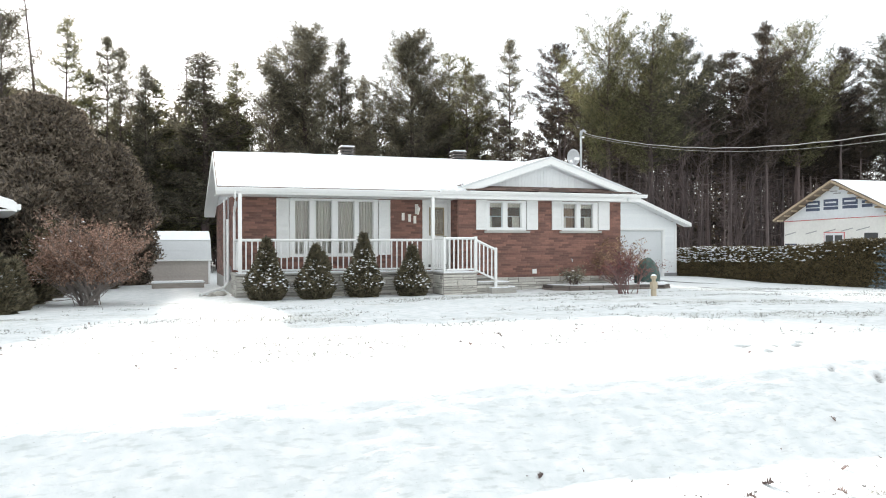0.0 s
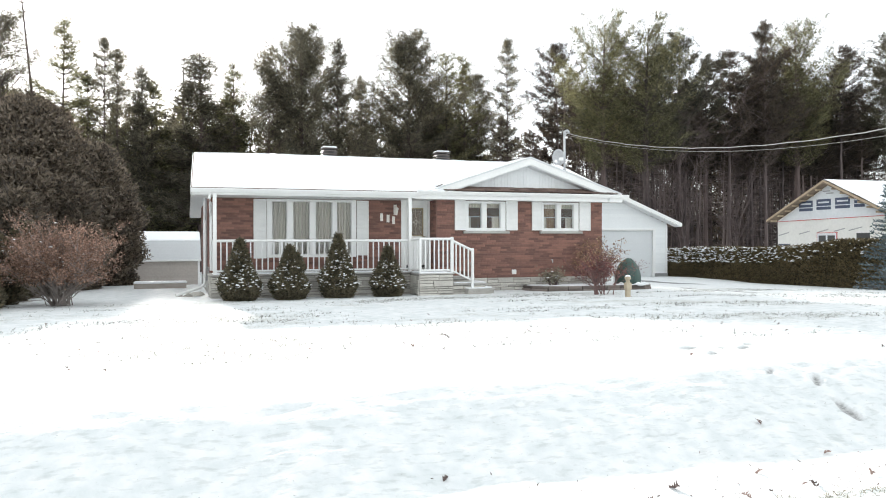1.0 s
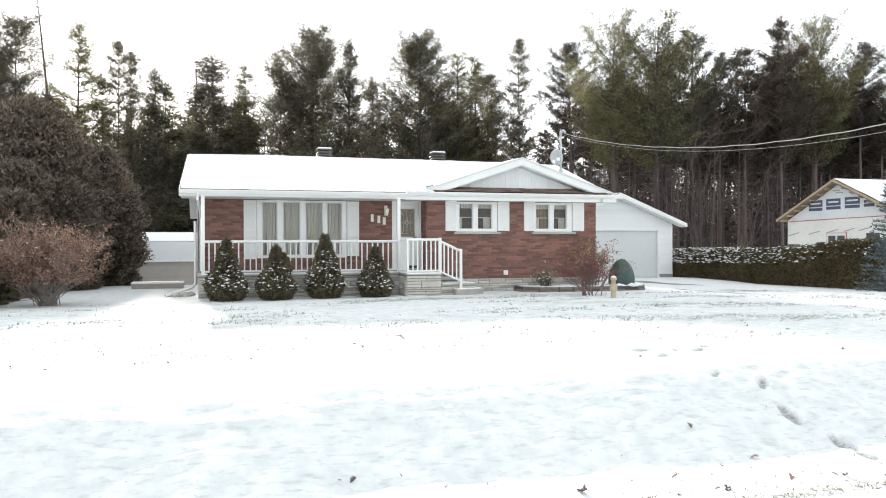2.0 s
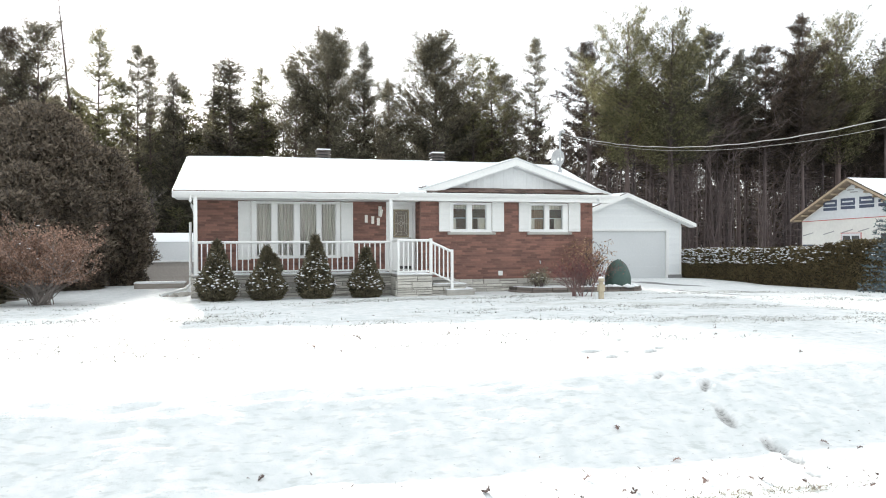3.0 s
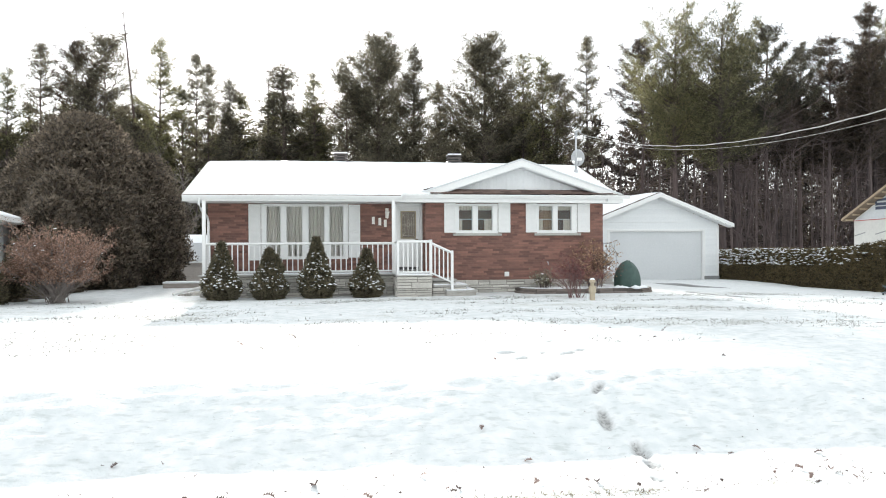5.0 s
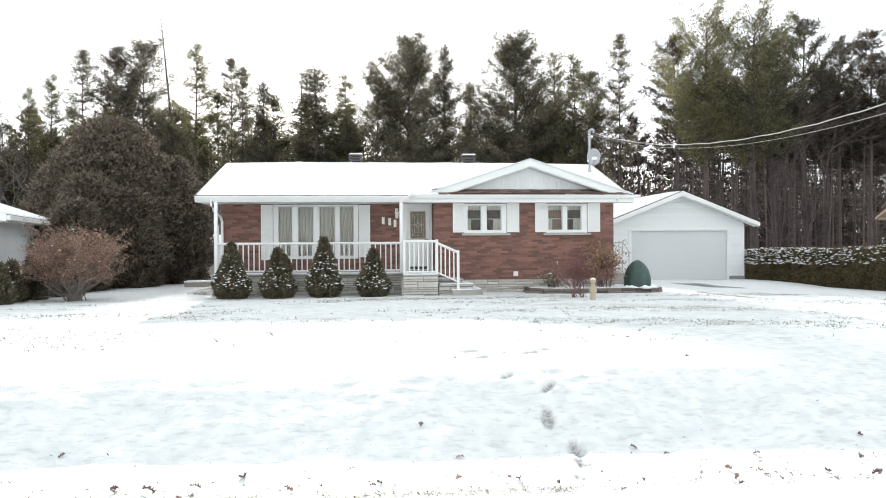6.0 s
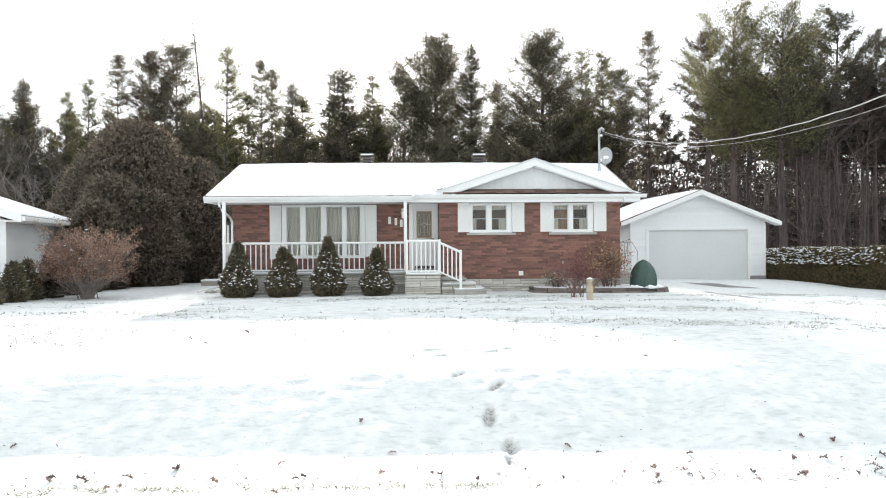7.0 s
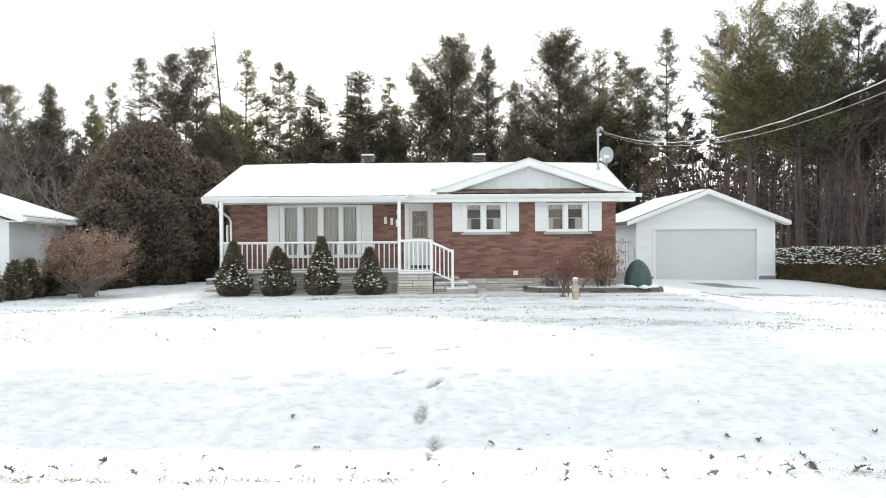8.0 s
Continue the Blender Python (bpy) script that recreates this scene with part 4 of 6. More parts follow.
part("receiver", boxed(-0.09, 0.09, -0.42, -0.33, -0.14, -0.04), M_WHITE, dish, bevel=0.02)
part("receiver", Build().tube([(-0.16, -0.3, -0.2), (-0.2, -0.36, -0.16)], [0.04, 0.05], 10), M_WHITE, dish)
part("dish_mast", Build().tube([(0, 0.08, -0.02), (0, 0.12, -0.1), (0, 0.12, -0.55)], [0.025] * 3, 8), M_GREY, dish)

# ---- porch ----
porch = thing("porch", "raised stone porch with white metal railing and snow on its steps", "porch")
DECK, PY, SY = 1.24, 19.2, 18.42
part("deck", boxed(1.60, 6.68, PY - 0.12, PORCH_Y - 0.016, DECK - 0.045, DECK, c=0.01), M_CONCRETE, porch, "concrete deck edge")
part("deck", boxed(6.69, 7.66, SY - 0.05, PORCH_Y - 0.016, DECK - 0.05, DECK - 0.02, c=0.01), M_CONCRETE, porch)
part("deck_snow", boxed(1.7, 6.65, PY - 0.1, 19.8, DECK, DECK + 0.025), M_SNOW, porch, bevel=0.01)
pb = part("porch_base", boxed(1.66, 6.70, PY - 0.05, PORCH_Y - 0.02, 0.4, DECK - 0.045), M_JOINT, porch)
lay_stones(pb, ashlar(1.66, 6.70, 0.58, DECK - 0.05, 5), Matrix.Translation((0, PY - 0.05, 0)))
lay_stones(pb, ashlar(0, PORCH_Y - PY, 0.58, DECK - 0.05, 6), Matrix.Translation((1.66, PORCH_Y - 0.04, 0)) @ pose(0, 0, 0, 0, 0, -90))
part("deck_snow", boxed(6.72, 7.62, SY - 0.03, 19.6, DECK - 0.02, DECK + 0.01), M_SNOW, porch, bevel=0.008)
sb = part("stoop_base", boxed(6.71, 7.64, SY, PORCH_Y - 0.02, 0.4, DECK - 0.05), M_JOINT, porch)
lay_stones(sb, ashlar(6.71, 7.64, 0.58, DECK - 0.055, 8), Matrix.Translation((0, SY, 0)))
lay_stones(sb, ashlar(0, PY - SY - 0.08, 0.58, DECK - 0.08, 9), Matrix.Translation((6.71, PY - 0.08, 0)) @ pose(0, 0, 0, 0, 0, -90))
st = part("step", boxed(7.66, 8.32, 18.78, WALL_Y - 0.04, 0.4, 1.04), M_JOINT, porch)
lay_stones(st, ashlar(7.66, 8.32, 0.6, 1.02, 10), Matrix.Translation((0, 18.78, 0)))
part("tread", boxed(7.665, 8.36, 18.72, WALL_Y - 0.045, 1.04, 1.09), M_CONCRETE, st, bevel=0.012)
s2 = part("step", boxed(7.66, 8.58, SY + 0.12, WALL_Y - 0.05, 0.4, 0.9), M_JOINT, porch)
lay_stones(s2, ashlar(7.66, 8.58, 0.6, 0.89, 12), Matrix.Translation((0, SY + 0.12, 0)))
part("tread", boxed(7.665, 8.63, SY + 0.06, WALL_Y - 0.055, 0.9, 0.95), M_CONCRETE, s2, bevel=0.012)
part("tread_snow", boxed(7.7, 8.6, SY + 0.09, WALL_Y - 0.1, 0.95, 0.97), M_SNOW, s2, bevel=0.008)
curve = [(8.0, SY - 0.14)] + [(8.42 + 0.45 * math.cos(a), SY + 0.31 + 0.45 * math.sin(a)) for a in np.linspace(-1.57, 0.2, 9)] + [(8.88, WALL_Y - 0.1), (8.0, WALL_Y - 0.1)]
low = part("step", Build().prism(curve, "z", 0.4, 0.76), M_STONE, porch, "round-nosed bottom step")
part("tread", Build().prism([(7.99 + (x - 7.99) * 1.03, y - 0.02) for x, y in curve], "z", 0.76, 0.81), M_CONCRETE, low, bevel=0.01)
part("tread_snow", Build().prism([(8.05 + (x - 8.05) * 0.95, y + 0.01) for x, y in curve], "z", 0.81, 0.83), M_SNOW, low, bevel=0.008)

BALUSTER = boxed(-0.016, 0.016, -0.016, 0.016, 0, 1, c=0.003).mesh("baluster", M_WHITE)


def railing(a, b, za, zb, foot_a, foot_b, step=0.14):
    """A run of rail from a to b (plan), top at za..zb, bottom rail at foot_a..foot_b."""
    run = part("railing", Build().tube([(*a, za), (*b, zb)], [0.034, 0.034], 8), M_WHITE, porch, "white metal railing")
    part("bottom_rail", Build().tube([(*a, foot_a), (*b, foot_b)], [0.024, 0.024], 6), M_WHITE, run)
    n = max(1, round(math.dist(a, b) / step))
    for i in range(1, n):
        u = i / n
        ob = part("baluster", BALUSTER, M_WHITE, run)
        f = foot_a + (foot_b - foot_a) * u
        ob.location = (a[0] + (b[0] - a[0]) * u, a[1] + (b[1] - a[1]) * u, f)
        ob.scale = (1, 1, za + (zb - za) * u - f)
    return run


railing((1.75, PY), (6.7, PY), 2.06, 2.06, 1.32, 1.32)
railing((1.75, PY), (1.75, PORCH_Y - 0.03), 2.06, 2.06, 1.32, 1.32)
railing((6.76, SY), (7.6, SY), 2.1, 2.1, 1.30, 1.30, 0.115)
railing((6.74, PY), (6.74, SY), 2.08, 2.1, 1.30, 1.30)
railing((7.6, SY), (8.17, SY), 2.06, 1.80, 1.28, 1.02, 0.105)
for x, y, z0, z1, r in ((1.75, PY, DECK, 3.19, 0.045), (6.7, PY, DECK, 3.19, 0.045), (6.74, SY, DECK - 0.01, 2.13, 0.03), (7.6, SY, DECK - 0.01, 2.15, 0.038), (8.17, SY, 0.78, 1.86, 0.034), (3.36, PY, DECK, 2.09, 0.026), (5.0, PY, DECK, 2.09, 0.026)):
    part("post", boxed(x - r, x + r, y - r, y + r, z0, z1), M_WHITE, porch, bevel=0.006)

# ---- garage ----
garage = thing("garage", "white-sided double garage with a closed white door and snowy roof", "garage")
GY, GXA, GXB, GAP, GE = 28.0, 15.55, 21.0, 4.0, 2.82
GMID = 18.27


def roof_at(x, mid, top, slope):
    return top - abs(x - mid) * slope


g_slope = (4.05 - 2.8) / 3.17
gw = part("front_wall", wall_with_openings(GXA, GXB, GY + 0.02, GY + 0.15, 0.3, 2.7, [(16.28, 20.3, 0.2, 2.48)]).prism([(GXA, 2.69), (GXB, 2.69), (GXB, 2.8), (GMID, 3.875), (GXA, 2.78)], "y", GY + 0.02, GY + 0.15), M_WHITE, garage)
z = 0.66
while z < 3.8:
    half = max(0.0, (3.84 - z - 0.02) / g_slope)
    x0, x1 = max(GXA - 0.01, GMID - half), min(GXB + 0.01, GMID + half)
    runs = [(x0, 16.2), (20.38, x1)] if z < 2.5 else [(x0, x1)]
    for a, c in runs:
        if c - a > 0.15:
            part("siding_board", Build().prism([(GY + 0.02, z), (GY - 0.014, z), (GY - 0.001, z + 0.108), (GY + 0.02, z + 0.108)], "x", a, c), M_SIDING, gw)
    z += 0.11
for x, s in ((GXA, 1), (GXB, -1)):
    w = part("side_wall", boxed(min(x, x + 0.14 * s), max(x, x + 0.14 * s), GY + 0.15, 35.0, 0.2, 2.75), M_WHITE, garage)
    for k in range(19):
        z = 0.66 + k * 0.11
        o = x - 0.014 * s
        part("siding_board", Build().prism([(x + 0.005 * s, z), (o, z), (x - 0.001 * s, z + 0.108), (x + 0.005 * s, z + 0.108)], "y", GY + 0.005, 35.0), M_SIDING, w)
part("back_wall", boxed(GXA, GXB, 34.86, 35.0, 0.2, 2.75), M_WHITE, garage)
part("sill_block", boxed(20.36, GXB + 0.03, GY - 0.03, GY + 0.2, 0.3, 0.66, c=0.01), M_BLOCK, garage, "grey concrete footing")
part("sill_block", boxed(GXA - 0.03, 16.22, GY - 0.03, GY + 0.2, 0.3, 0.66, c=0.01), M_BLOCK, garage)
for x in (GXA - 0.012, GXB - 0.088):
    part("corner_trim", boxed(x, x + 0.1, GY - 0.024, GY + 0.01, 0.66, 2.72, c=0.005), M_WHITE, garage)
gd = part("garage_door", boxed(16.28, 20.3, GY + 0.1, GY + 0.16, 0.5, 2.48), M_SIDING, garage, "flush white sectional door, closed")
for k in range(4):
    part("door_section", boxed(16.3, 20.28, GY + 0.075, GY + 0.1, 0.52 + k * 0.49, 0.52 + k * 0.49 + 0.489, c=0.0015), M_TIN, gd)
fr = Build()
fr.box(16.17, 16.3, GY - 0.026, GY + 0.1, 0.5, 2.5, 0.006)
fr.box(20.28, 20.41, GY - 0.026, GY + 0.1, 0.5, 2.5, 0.006)
fr.box(16.17, 20.41, GY - 0.03, GY + 0.1, 2.5, 2.58, 0.006)
part("door_frame", fr, M_WHITE, garage)
ge = [(15.1, 2.68), (15.1, 2.8), (GMID, 4.05), (21.44, 2.8), (21.44, 2.68), (GMID, 3.9)]
part("roof", Build().prism(ge, "y", 27.58, 35.3), M_SHINGLE, garage)
gf = [(15.08, 2.66), (15.08, 2.81), (GMID, 4.062), (21.46, 2.81), (21.46, 2.66), (GMID, 3.89)]
part("rake_board", Build().prism(gf, "y", 27.555, 27.578), M_WHITE, garage)
part("eave_soffit", Build().prism([(15.12, 2.67), (GMID, 3.89), (21.42, 2.67), (21.42, 2.65), (GMID, 3.87), (15.12, 2.65)], "y", 27.58, GY + 0.02), M_WHITE, garage)
for a in (15.1, 21.44):
    q = Build()
    n, m = 16, 30
    for j in range(m + 1):
        for i in range(n + 1):
            u, v = i / n, j / m
            xx, zz = a + (GMID - a) * u, 2.8 + 1.25 * u
            wob = noise.noise(Vector((u * 7, v * 12, a)))
            first_y = 27.66 + 0.3 * (1 - 0.75 * u) if a < GMID else 27.6
            q.v.append((xx, first_y + (35.3 - first_y) * v + (0.03 * wob if j == 0 else 0), zz + 0.01 + 0.05 * min(1, 5 * v + 0.3, 5 * u + 0.3) * (1 + 0.3 * wob)))
    q.f += [(j * (n + 1) + i, j * (n + 1) + i + 1, (j + 1) * (n + 1) + i + 1, (j + 1) * (n + 1) + i) for j in range(m) for i in range(n)]
    part("roof_snow", q, M_SNOW, garage, smooth=True)

# side stoop of the house, with its railing
stoop = thing("side_stoop", "small concrete side stoop with a grey metal railing", "steps")
part("landing", boxed(12.9, 13.6, 20.9, 22.0, 0.4, 1.12), M_CONCRETE, stoop, bevel=0.01)
part("step", boxed(12.95, 13.55, 20.55, 20.9, 0.4, 0.86), M_CONCRETE, stoop, bevel=0.01)
part("top_rail", Build().tube([(12.98, 20.95, 2.03), (13.55, 20.95, 2.03), (13.66, 20.75, 1.75), (13.66, 20.7, 0.8)], [0.018] * 4, 6), M_GREY, stoop)
for x in np.arange(13.02, 13.6, 0.1):
    part("baluster", Build().tube([(x, 20.95, 1.12), (x, 20.95, 2.03)], [0.009, 0.009], 5), M_GREY, stoop)

# ---- shed behind the house ----
shed = thing("garden_shed", "taupe barn-roofed garden shed under snow", "shed")
part("front_wall", boxed(-1.25, 1.8, 33.0, 33.1, 0.2, 1.32), M_SHED, shed)
part("side_wall", Build().prism([(33.1, 0.2), (33.1, 1.3), (33.5, 2.02), (34.3, 2.4), (35.1, 2.02), (35.5, 1.3), (35.5, 0.2)], "x", -1.2, -1.1), M_SHED, shed)
part("side_wall", Build().prism([(33.1, 0.2), (33.1, 1.3), (33.5, 2.02), (34.3, 2.4), (35.1, 2.02), (35.5, 1.3), (35.5, 0.2)], "x", 1.65, 1.75), M_SHED, shed)
for k in range(10):
    z = 0.26 + k * 0.105
    part("siding_board", Build().prism([(33.0, z), (32.975, z), (32.99, z + 0.103), (33.0, z + 0.103)], "x", -1.25, 1.74), M_SHED, shed)
part("corner_trim", boxed(1.74, 1.82, 32.96, 33.1, 0.22, 1.3), M_WHITE, shed)
part("roof", Build().prism([(32.9, 1.28), (33.45, 2.1), (34.3, 2.43), (35.15, 2.1), (35.7, 1.28), (35.62, 1.26), (35.1, 2.04), (34.3, 2.36), (33.5, 2.04), (32.98, 1.26)], "x", -1.32, 1.86), M_TIN, shed)
part("eave_trim", boxed(-1.33, 1.87, 32.87, 32.9, 1.26, 1.33), M_WHITE, shed)
part("roof_snow", Build().prism([(33.42, 2.1), (33.5, 2.16), (34.3, 2.5), (35.1, 2.16), (35.15, 2.1), (34.3, 2.432)], "x", -1.3, 1.84), M_SNOW, shed, bevel=0.01)
for k in range(1, 6):
    u = k / 6
    y, z = 32.9 + 0.55 * u, 1.28 + 0.82 * u
    part("roof_lap", Build().prism([(y - 0.014, z + 0.0), (y - 0.002, z + 0.02), (y + 0.01, z + 0.035), (y + 0.004, z)], "x", -1.32, 1.86), M_TIN, shed)
bench = thing("timber_bed", "low weathered timber bed frame with snow on top", "planter", at=(0.42, 24.9, gz(0, 24.9) - 0.04))
part("front_board", boxed(-0.75, 0.75, -0.32, -0.27, -0.05, 0.2), M_GREYTIMBER, bench, bevel=0.008)
part("end_board", boxed(-0.75, -0.7, -0.27, 0.32, -0.05, 0.2), M_GREYTIMBER, bench)
part("end_board", boxed(0.7, 0.75, -0.27, 0.32, -0.05, 0.2), M_GREYTIMBER, bench)
part("back_board", boxed(-0.75, 0.75, 0.32, 0.37, -0.05, 0.2), M_GREYTIMBER, bench)
part("snow_fill", boxed(-0.77, 0.77, -0.34, 0.38, 0.2, 0.25), M_SNOW, bench, bevel=0.02)

# ---- flower bed, covered shrub, post ----
bed = thing("flower_bed", "raised bed edged with weathered blocks, snow on top", "flower bed")
edge = [(10.25, 19.7), (10.3, 19.25), (10.6, 18.85), (11.1, 18.66)] + [(11.5 + 0.4 * k, 18.6 + 0.01 * (k % 3)) for k in range(6)] + [(13.75, 18.72), (13.95, 19.0), (13.95, 19.5), (13.8, 19.9)]
part("bed_soil", Build().prism([(x, y) for x, y in edge] + [(13.0, 20.6), (12.9, 19.8)], "z", 0.5, 0.755), M_TIMBER, bed)
part("bed_snow", Build().prism([(12.3 + (x - 12.3) * 0.97, 19.4 + (y - 19.4) * 0.93) for x, y in edge] + [(13.0, 20.55), (12.92, 19.78), (12.7, 19.78)], "z", 0.755, 0.80), M_SNOW, bed, bevel=0.015)
for (xa, ya), (xb, yb) in zip(edge, edge[1:]):
    run = math.dist((xa, ya), (xb, yb))
    turn = math.degrees(math.atan2(yb - ya, xb - xa))
    for k in range(2):
        ob = part("edging_block", boxed(0.006, run - 0.006, -0.07 + 0.02 * k, 0.06, 0.0, 0.074, c=0.01), M_TIMBER, bed)
        ob.matrix_basis = pose(xa, ya, gz(xa, ya) - 0.02 + k * 0.08, 0, 0, turn)

cover = thing("covered_shrub", "winter cover of dark green tarpaulin over a shrub", "tarp cover", at=(13.33, 19.12, 0.79))
dome = Build()
seg, rows = 28, 12
for j in range(rows + 1):
    v = j / rows
    for i in range(seg):
        a = 2 * math.pi * i / seg
        r = 0.385 * max(0.0, 1 - v ** 2.3) ** 0.6 * (1 - 0.06 * (1 - v) ** 3) + 0.004
        r *= 1 + 0.045 * math.sin(3 * a + 1) + 0.09 * max(0, math.cos(2 * (a + 1.5))) ** 10 + 0.02 * noise.noise(Vector((math.cos(a) * 3, math.sin(a) * 3, v * 4)))
        dome.v.append((r * math.cos(a), r * math.sin(a), 0.76 * v))
dome.f += [(j * seg + i, j * seg + (i + 1) % seg, (j + 1) * seg + (i + 1) % seg, (j + 1) * seg + i) for j in range(rows) for i in range(seg)]
part("tarp", dome, M_TARP, cover, smooth=True)
part("seam", Build().tube([(-0.05 + 0.08 * v, -0.395 * max(0.0, 1 - v ** 2.3) ** 0.6 - 0.008, 0.76 * v + 0.004) for v in np.linspace(0, 0.97, 9)], [0.016] * 9, 5), M_TARP, cover)
tagged(part("skirt_snow", lumps([(0.46 * math.cos(a), 0.46 * math.sin(a), 0.0) for a in np.linspace(3.4, 6.6, 12)], 0.13, rng), M_SNOW, cover), kind="stuff")
post = thing("wooden_post", "short pale wooden post with a snowy cap", "post", at=(10.95, 15.45, gz(11, 15.45)))
part("shaft", Build().tube([(0, 0, -0.1), (0, 0, 0.16), (0, 0, 0.17)], [0.066, 0.064, 0.05], 10), M_POST, post, smooth=False)
part("block", boxed(-0.07, 0.07, -0.07, 0.07, 0.17, 0.33), M_POST, post, bevel=0.012)
part("side_box", boxed(-0.13, -0.075, 0.0, 0.07, -0.05, 0.15), M_GREYWHITE, post, "small pale plastic box", bevel=0.01)
part("neck", Build().tube([(0, 0, 0.33), (0, 0, 0.41)], [0.048, 0.046], 10), M_POST, post)
part("head", Build().tube([(0, 0, 0.4), (0, 0, 0.42), (0, 0, 0.46), (0, 0, 0.49), (0, 0, 0.5)], [0.055, 0.075, 0.075, 0.05, 0.01], 12), M_POST, post, smooth=True)
part("cap_snow", Build().tube([(0, 0, 0.475), (0, 0, 0.5), (0, 0, 0.515)], [0.066, 0.05, 0.015], 10), M_SNOW, post, smooth=True)


# ---- shrubs and cedars ----
def cone_points(n, h, radius, r, low=0.0, belly=0.3, jitter=0.12, power=0.85):
    """Points on the skin of a pear-shaped evergreen, and the way out from its axis."""
    v = 1 - np.sqrt(r.uniform(0, 1, n))
    v = np.where(r.random(n) < 0.35, r.uniform(0, 1, n), v)
    prof = np.where(v < belly, 0.66 + 0.34 * np.sin(v / belly * math.pi / 2), ((1 - v) / (1 - belly)) ** power)
    a = r.uniform(0, 2 * math.pi, n)
    clump = np.array([noise.noise(Vector((math.cos(t) * 2.2, math.sin(t) * 2.2, z * h * 2.4))) for t, z in zip(a, v)])
    rad = radius * prof * (1 + 0.25 * clump) * r.uniform(0.72, 1.03, n) + r.uniform(0, jitter * 0.2, n)
    out = np.stack([np.cos(a), np.sin(a), np.full(n, 0.35)], 1)
    return np.stack([rad * np.cos(a), rad * np.sin(a), low + v * h], 1), out


def small_cedar(x, y, h, radius, seed, n=8000, snow=230, fork=None):
    r = np.random.default_rng(seed)
    t = thing("dwarf_cedar", "clipped conical cedar dusted with snow by the porch", "shrub", "cedars along the porch", at=(x, y, gz(x, y) - 0.02))
    part("stem", Build().tube([(0, 0, 0), (0, 0, h * 0.6)], [0.04, 0.012], 6), M_BARK, t)
    p, out = cone_points(n, h, radius, r, belly=0.3, power=1.15)
    if fork:
        q, o2 = cone_points(n // 4, h * 0.42, radius * 0.4, r, low=h * 0.48)
        q[:, 0] += fork
        p, out = np.concatenate([p, q]), np.concatenate([out, o2])
    part("foliage", blades(p, 0.085, 0.016, r, up=0.45, outward=out, name="foliage", material=M_DWARF), M_DWARF, t)
    q, o = cone_points(n, h, radius * 0.8, r, belly=0.3, power=1.15)
    part("inner_foliage", blades(q, 0.13, 0.03, r, up=0.3, outward=o, name="inner", material=M_DWARF), M_DWARF, t)
    s, o = cone_points(snow * 4, h * 0.97, radius * 1.1, r, belly=0.3, power=1.05)
    keep = (o[:, 1] < 0.5) & (s[:, 2] > h * 0.17) & (s[:, 2] < h * 0.93) & (r.random(len(s)) < np.interp(s[:, 2] / h, [0.15, 0.35, 0.6, 0.95], [0.25, 1.0, 0.9, 0.8]))
    tagged(part("snow", lumps(s[keep][:snow], 0.033, r, flat=0.6), M_SNOW, t), kind="stuff")


for x, y, h, rad, seed, fork in ((2.28, 18.42, 1.42, 0.46, 11, None), (3.45, 18.46, 1.26, 0.44, 12, 0.16), (4.64, 18.48, 1.54, 0.44, 13, None), (5.93, 18.56, 1.24, 0.41, 14, None)):
    small_cedar(x, y, h, rad, seed, fork=fork)


def branchy(r, stems, reach, height, spread, thin=0.009, sides=4, droop=0.0):
    """Stems from one foot that arch outward and fork; gives the mesh and the tips."""
    b, tips = Build(), []
    for _ in range(stems):
        a, lean = r.uniform(0, 2 * math.pi), r.uniform(0.15, 1.0)
        p = Vector((r.normal(0, 0.1), r.normal(0, 0.1), 0))
        d = Vector((math.cos(a) * lean * spread, math.sin(a) * lean * spread, 1)).normalized()
        todo = [(p, d, height * r.uniform(0.5, 0.75), thin * r.uniform(1, 1.8), 0)]
        while todo:
            p, d, ln, rad, lvl = todo.pop()
            path = [p]
            for k in range(3):
                d = (d + Vector((r.normal(0, 0.13), r.normal(0, 0.13), 0.02 - droop * lvl))).normalized()
                path.append(path[-1] + d * ln / 3)
            b.tube(path, [rad, rad * 0.85, rad * 0.7, rad * 0.5], sides)
            if lvl >= 1:
                tips += [path[-1], (path[-1] + path[-2]) / 2, path[-2]]
            if lvl < reach:
                for k in range(3 if lvl else 4):
                    s = path[1 + int(r.integers(0, 3))]
                    nd = (d + Vector((r.normal(0, 0.55), r.normal(0, 0.55), r.normal(0.05, 0.3)))).normalized()
                    todo.append((s, nd, ln * r.uniform(0.45, 0.7), rad * 0.6, lvl + 1))
    return b, np.array([tuple(t) for t in tips])


def leaf_shrub(name, label, x, y, seed, stems, height, spread, leafmat, leaves, size, z_from=0.3, stem_mat=None, snow=0):
    r = np.random.default_rng(seed)
    t = thing(name, label, "shrub", at=(x, y, gz(x, y) - 0.03))
    b, tips = branchy(r, stems, 2, height, spread)
    part("stem_clump", b, stem_mat or M_TWIG, t)
    tips = tips[tips[:, 2] > z_from]
    pick = tips[r.integers(0, len(tips), leaves)] + r.normal(0, 0.06, (leaves, 3))
    part("foliage", blades(pick, size, size * 0.35, r, up=-0.1, name="leaves", material=leafmat), leafmat, t)
    if snow:
        tagged(part("snow", lumps(tips[r.integers(0, len(tips), snow)], 0.035, r), M_SNOW, t), kind="stuff")
    return t


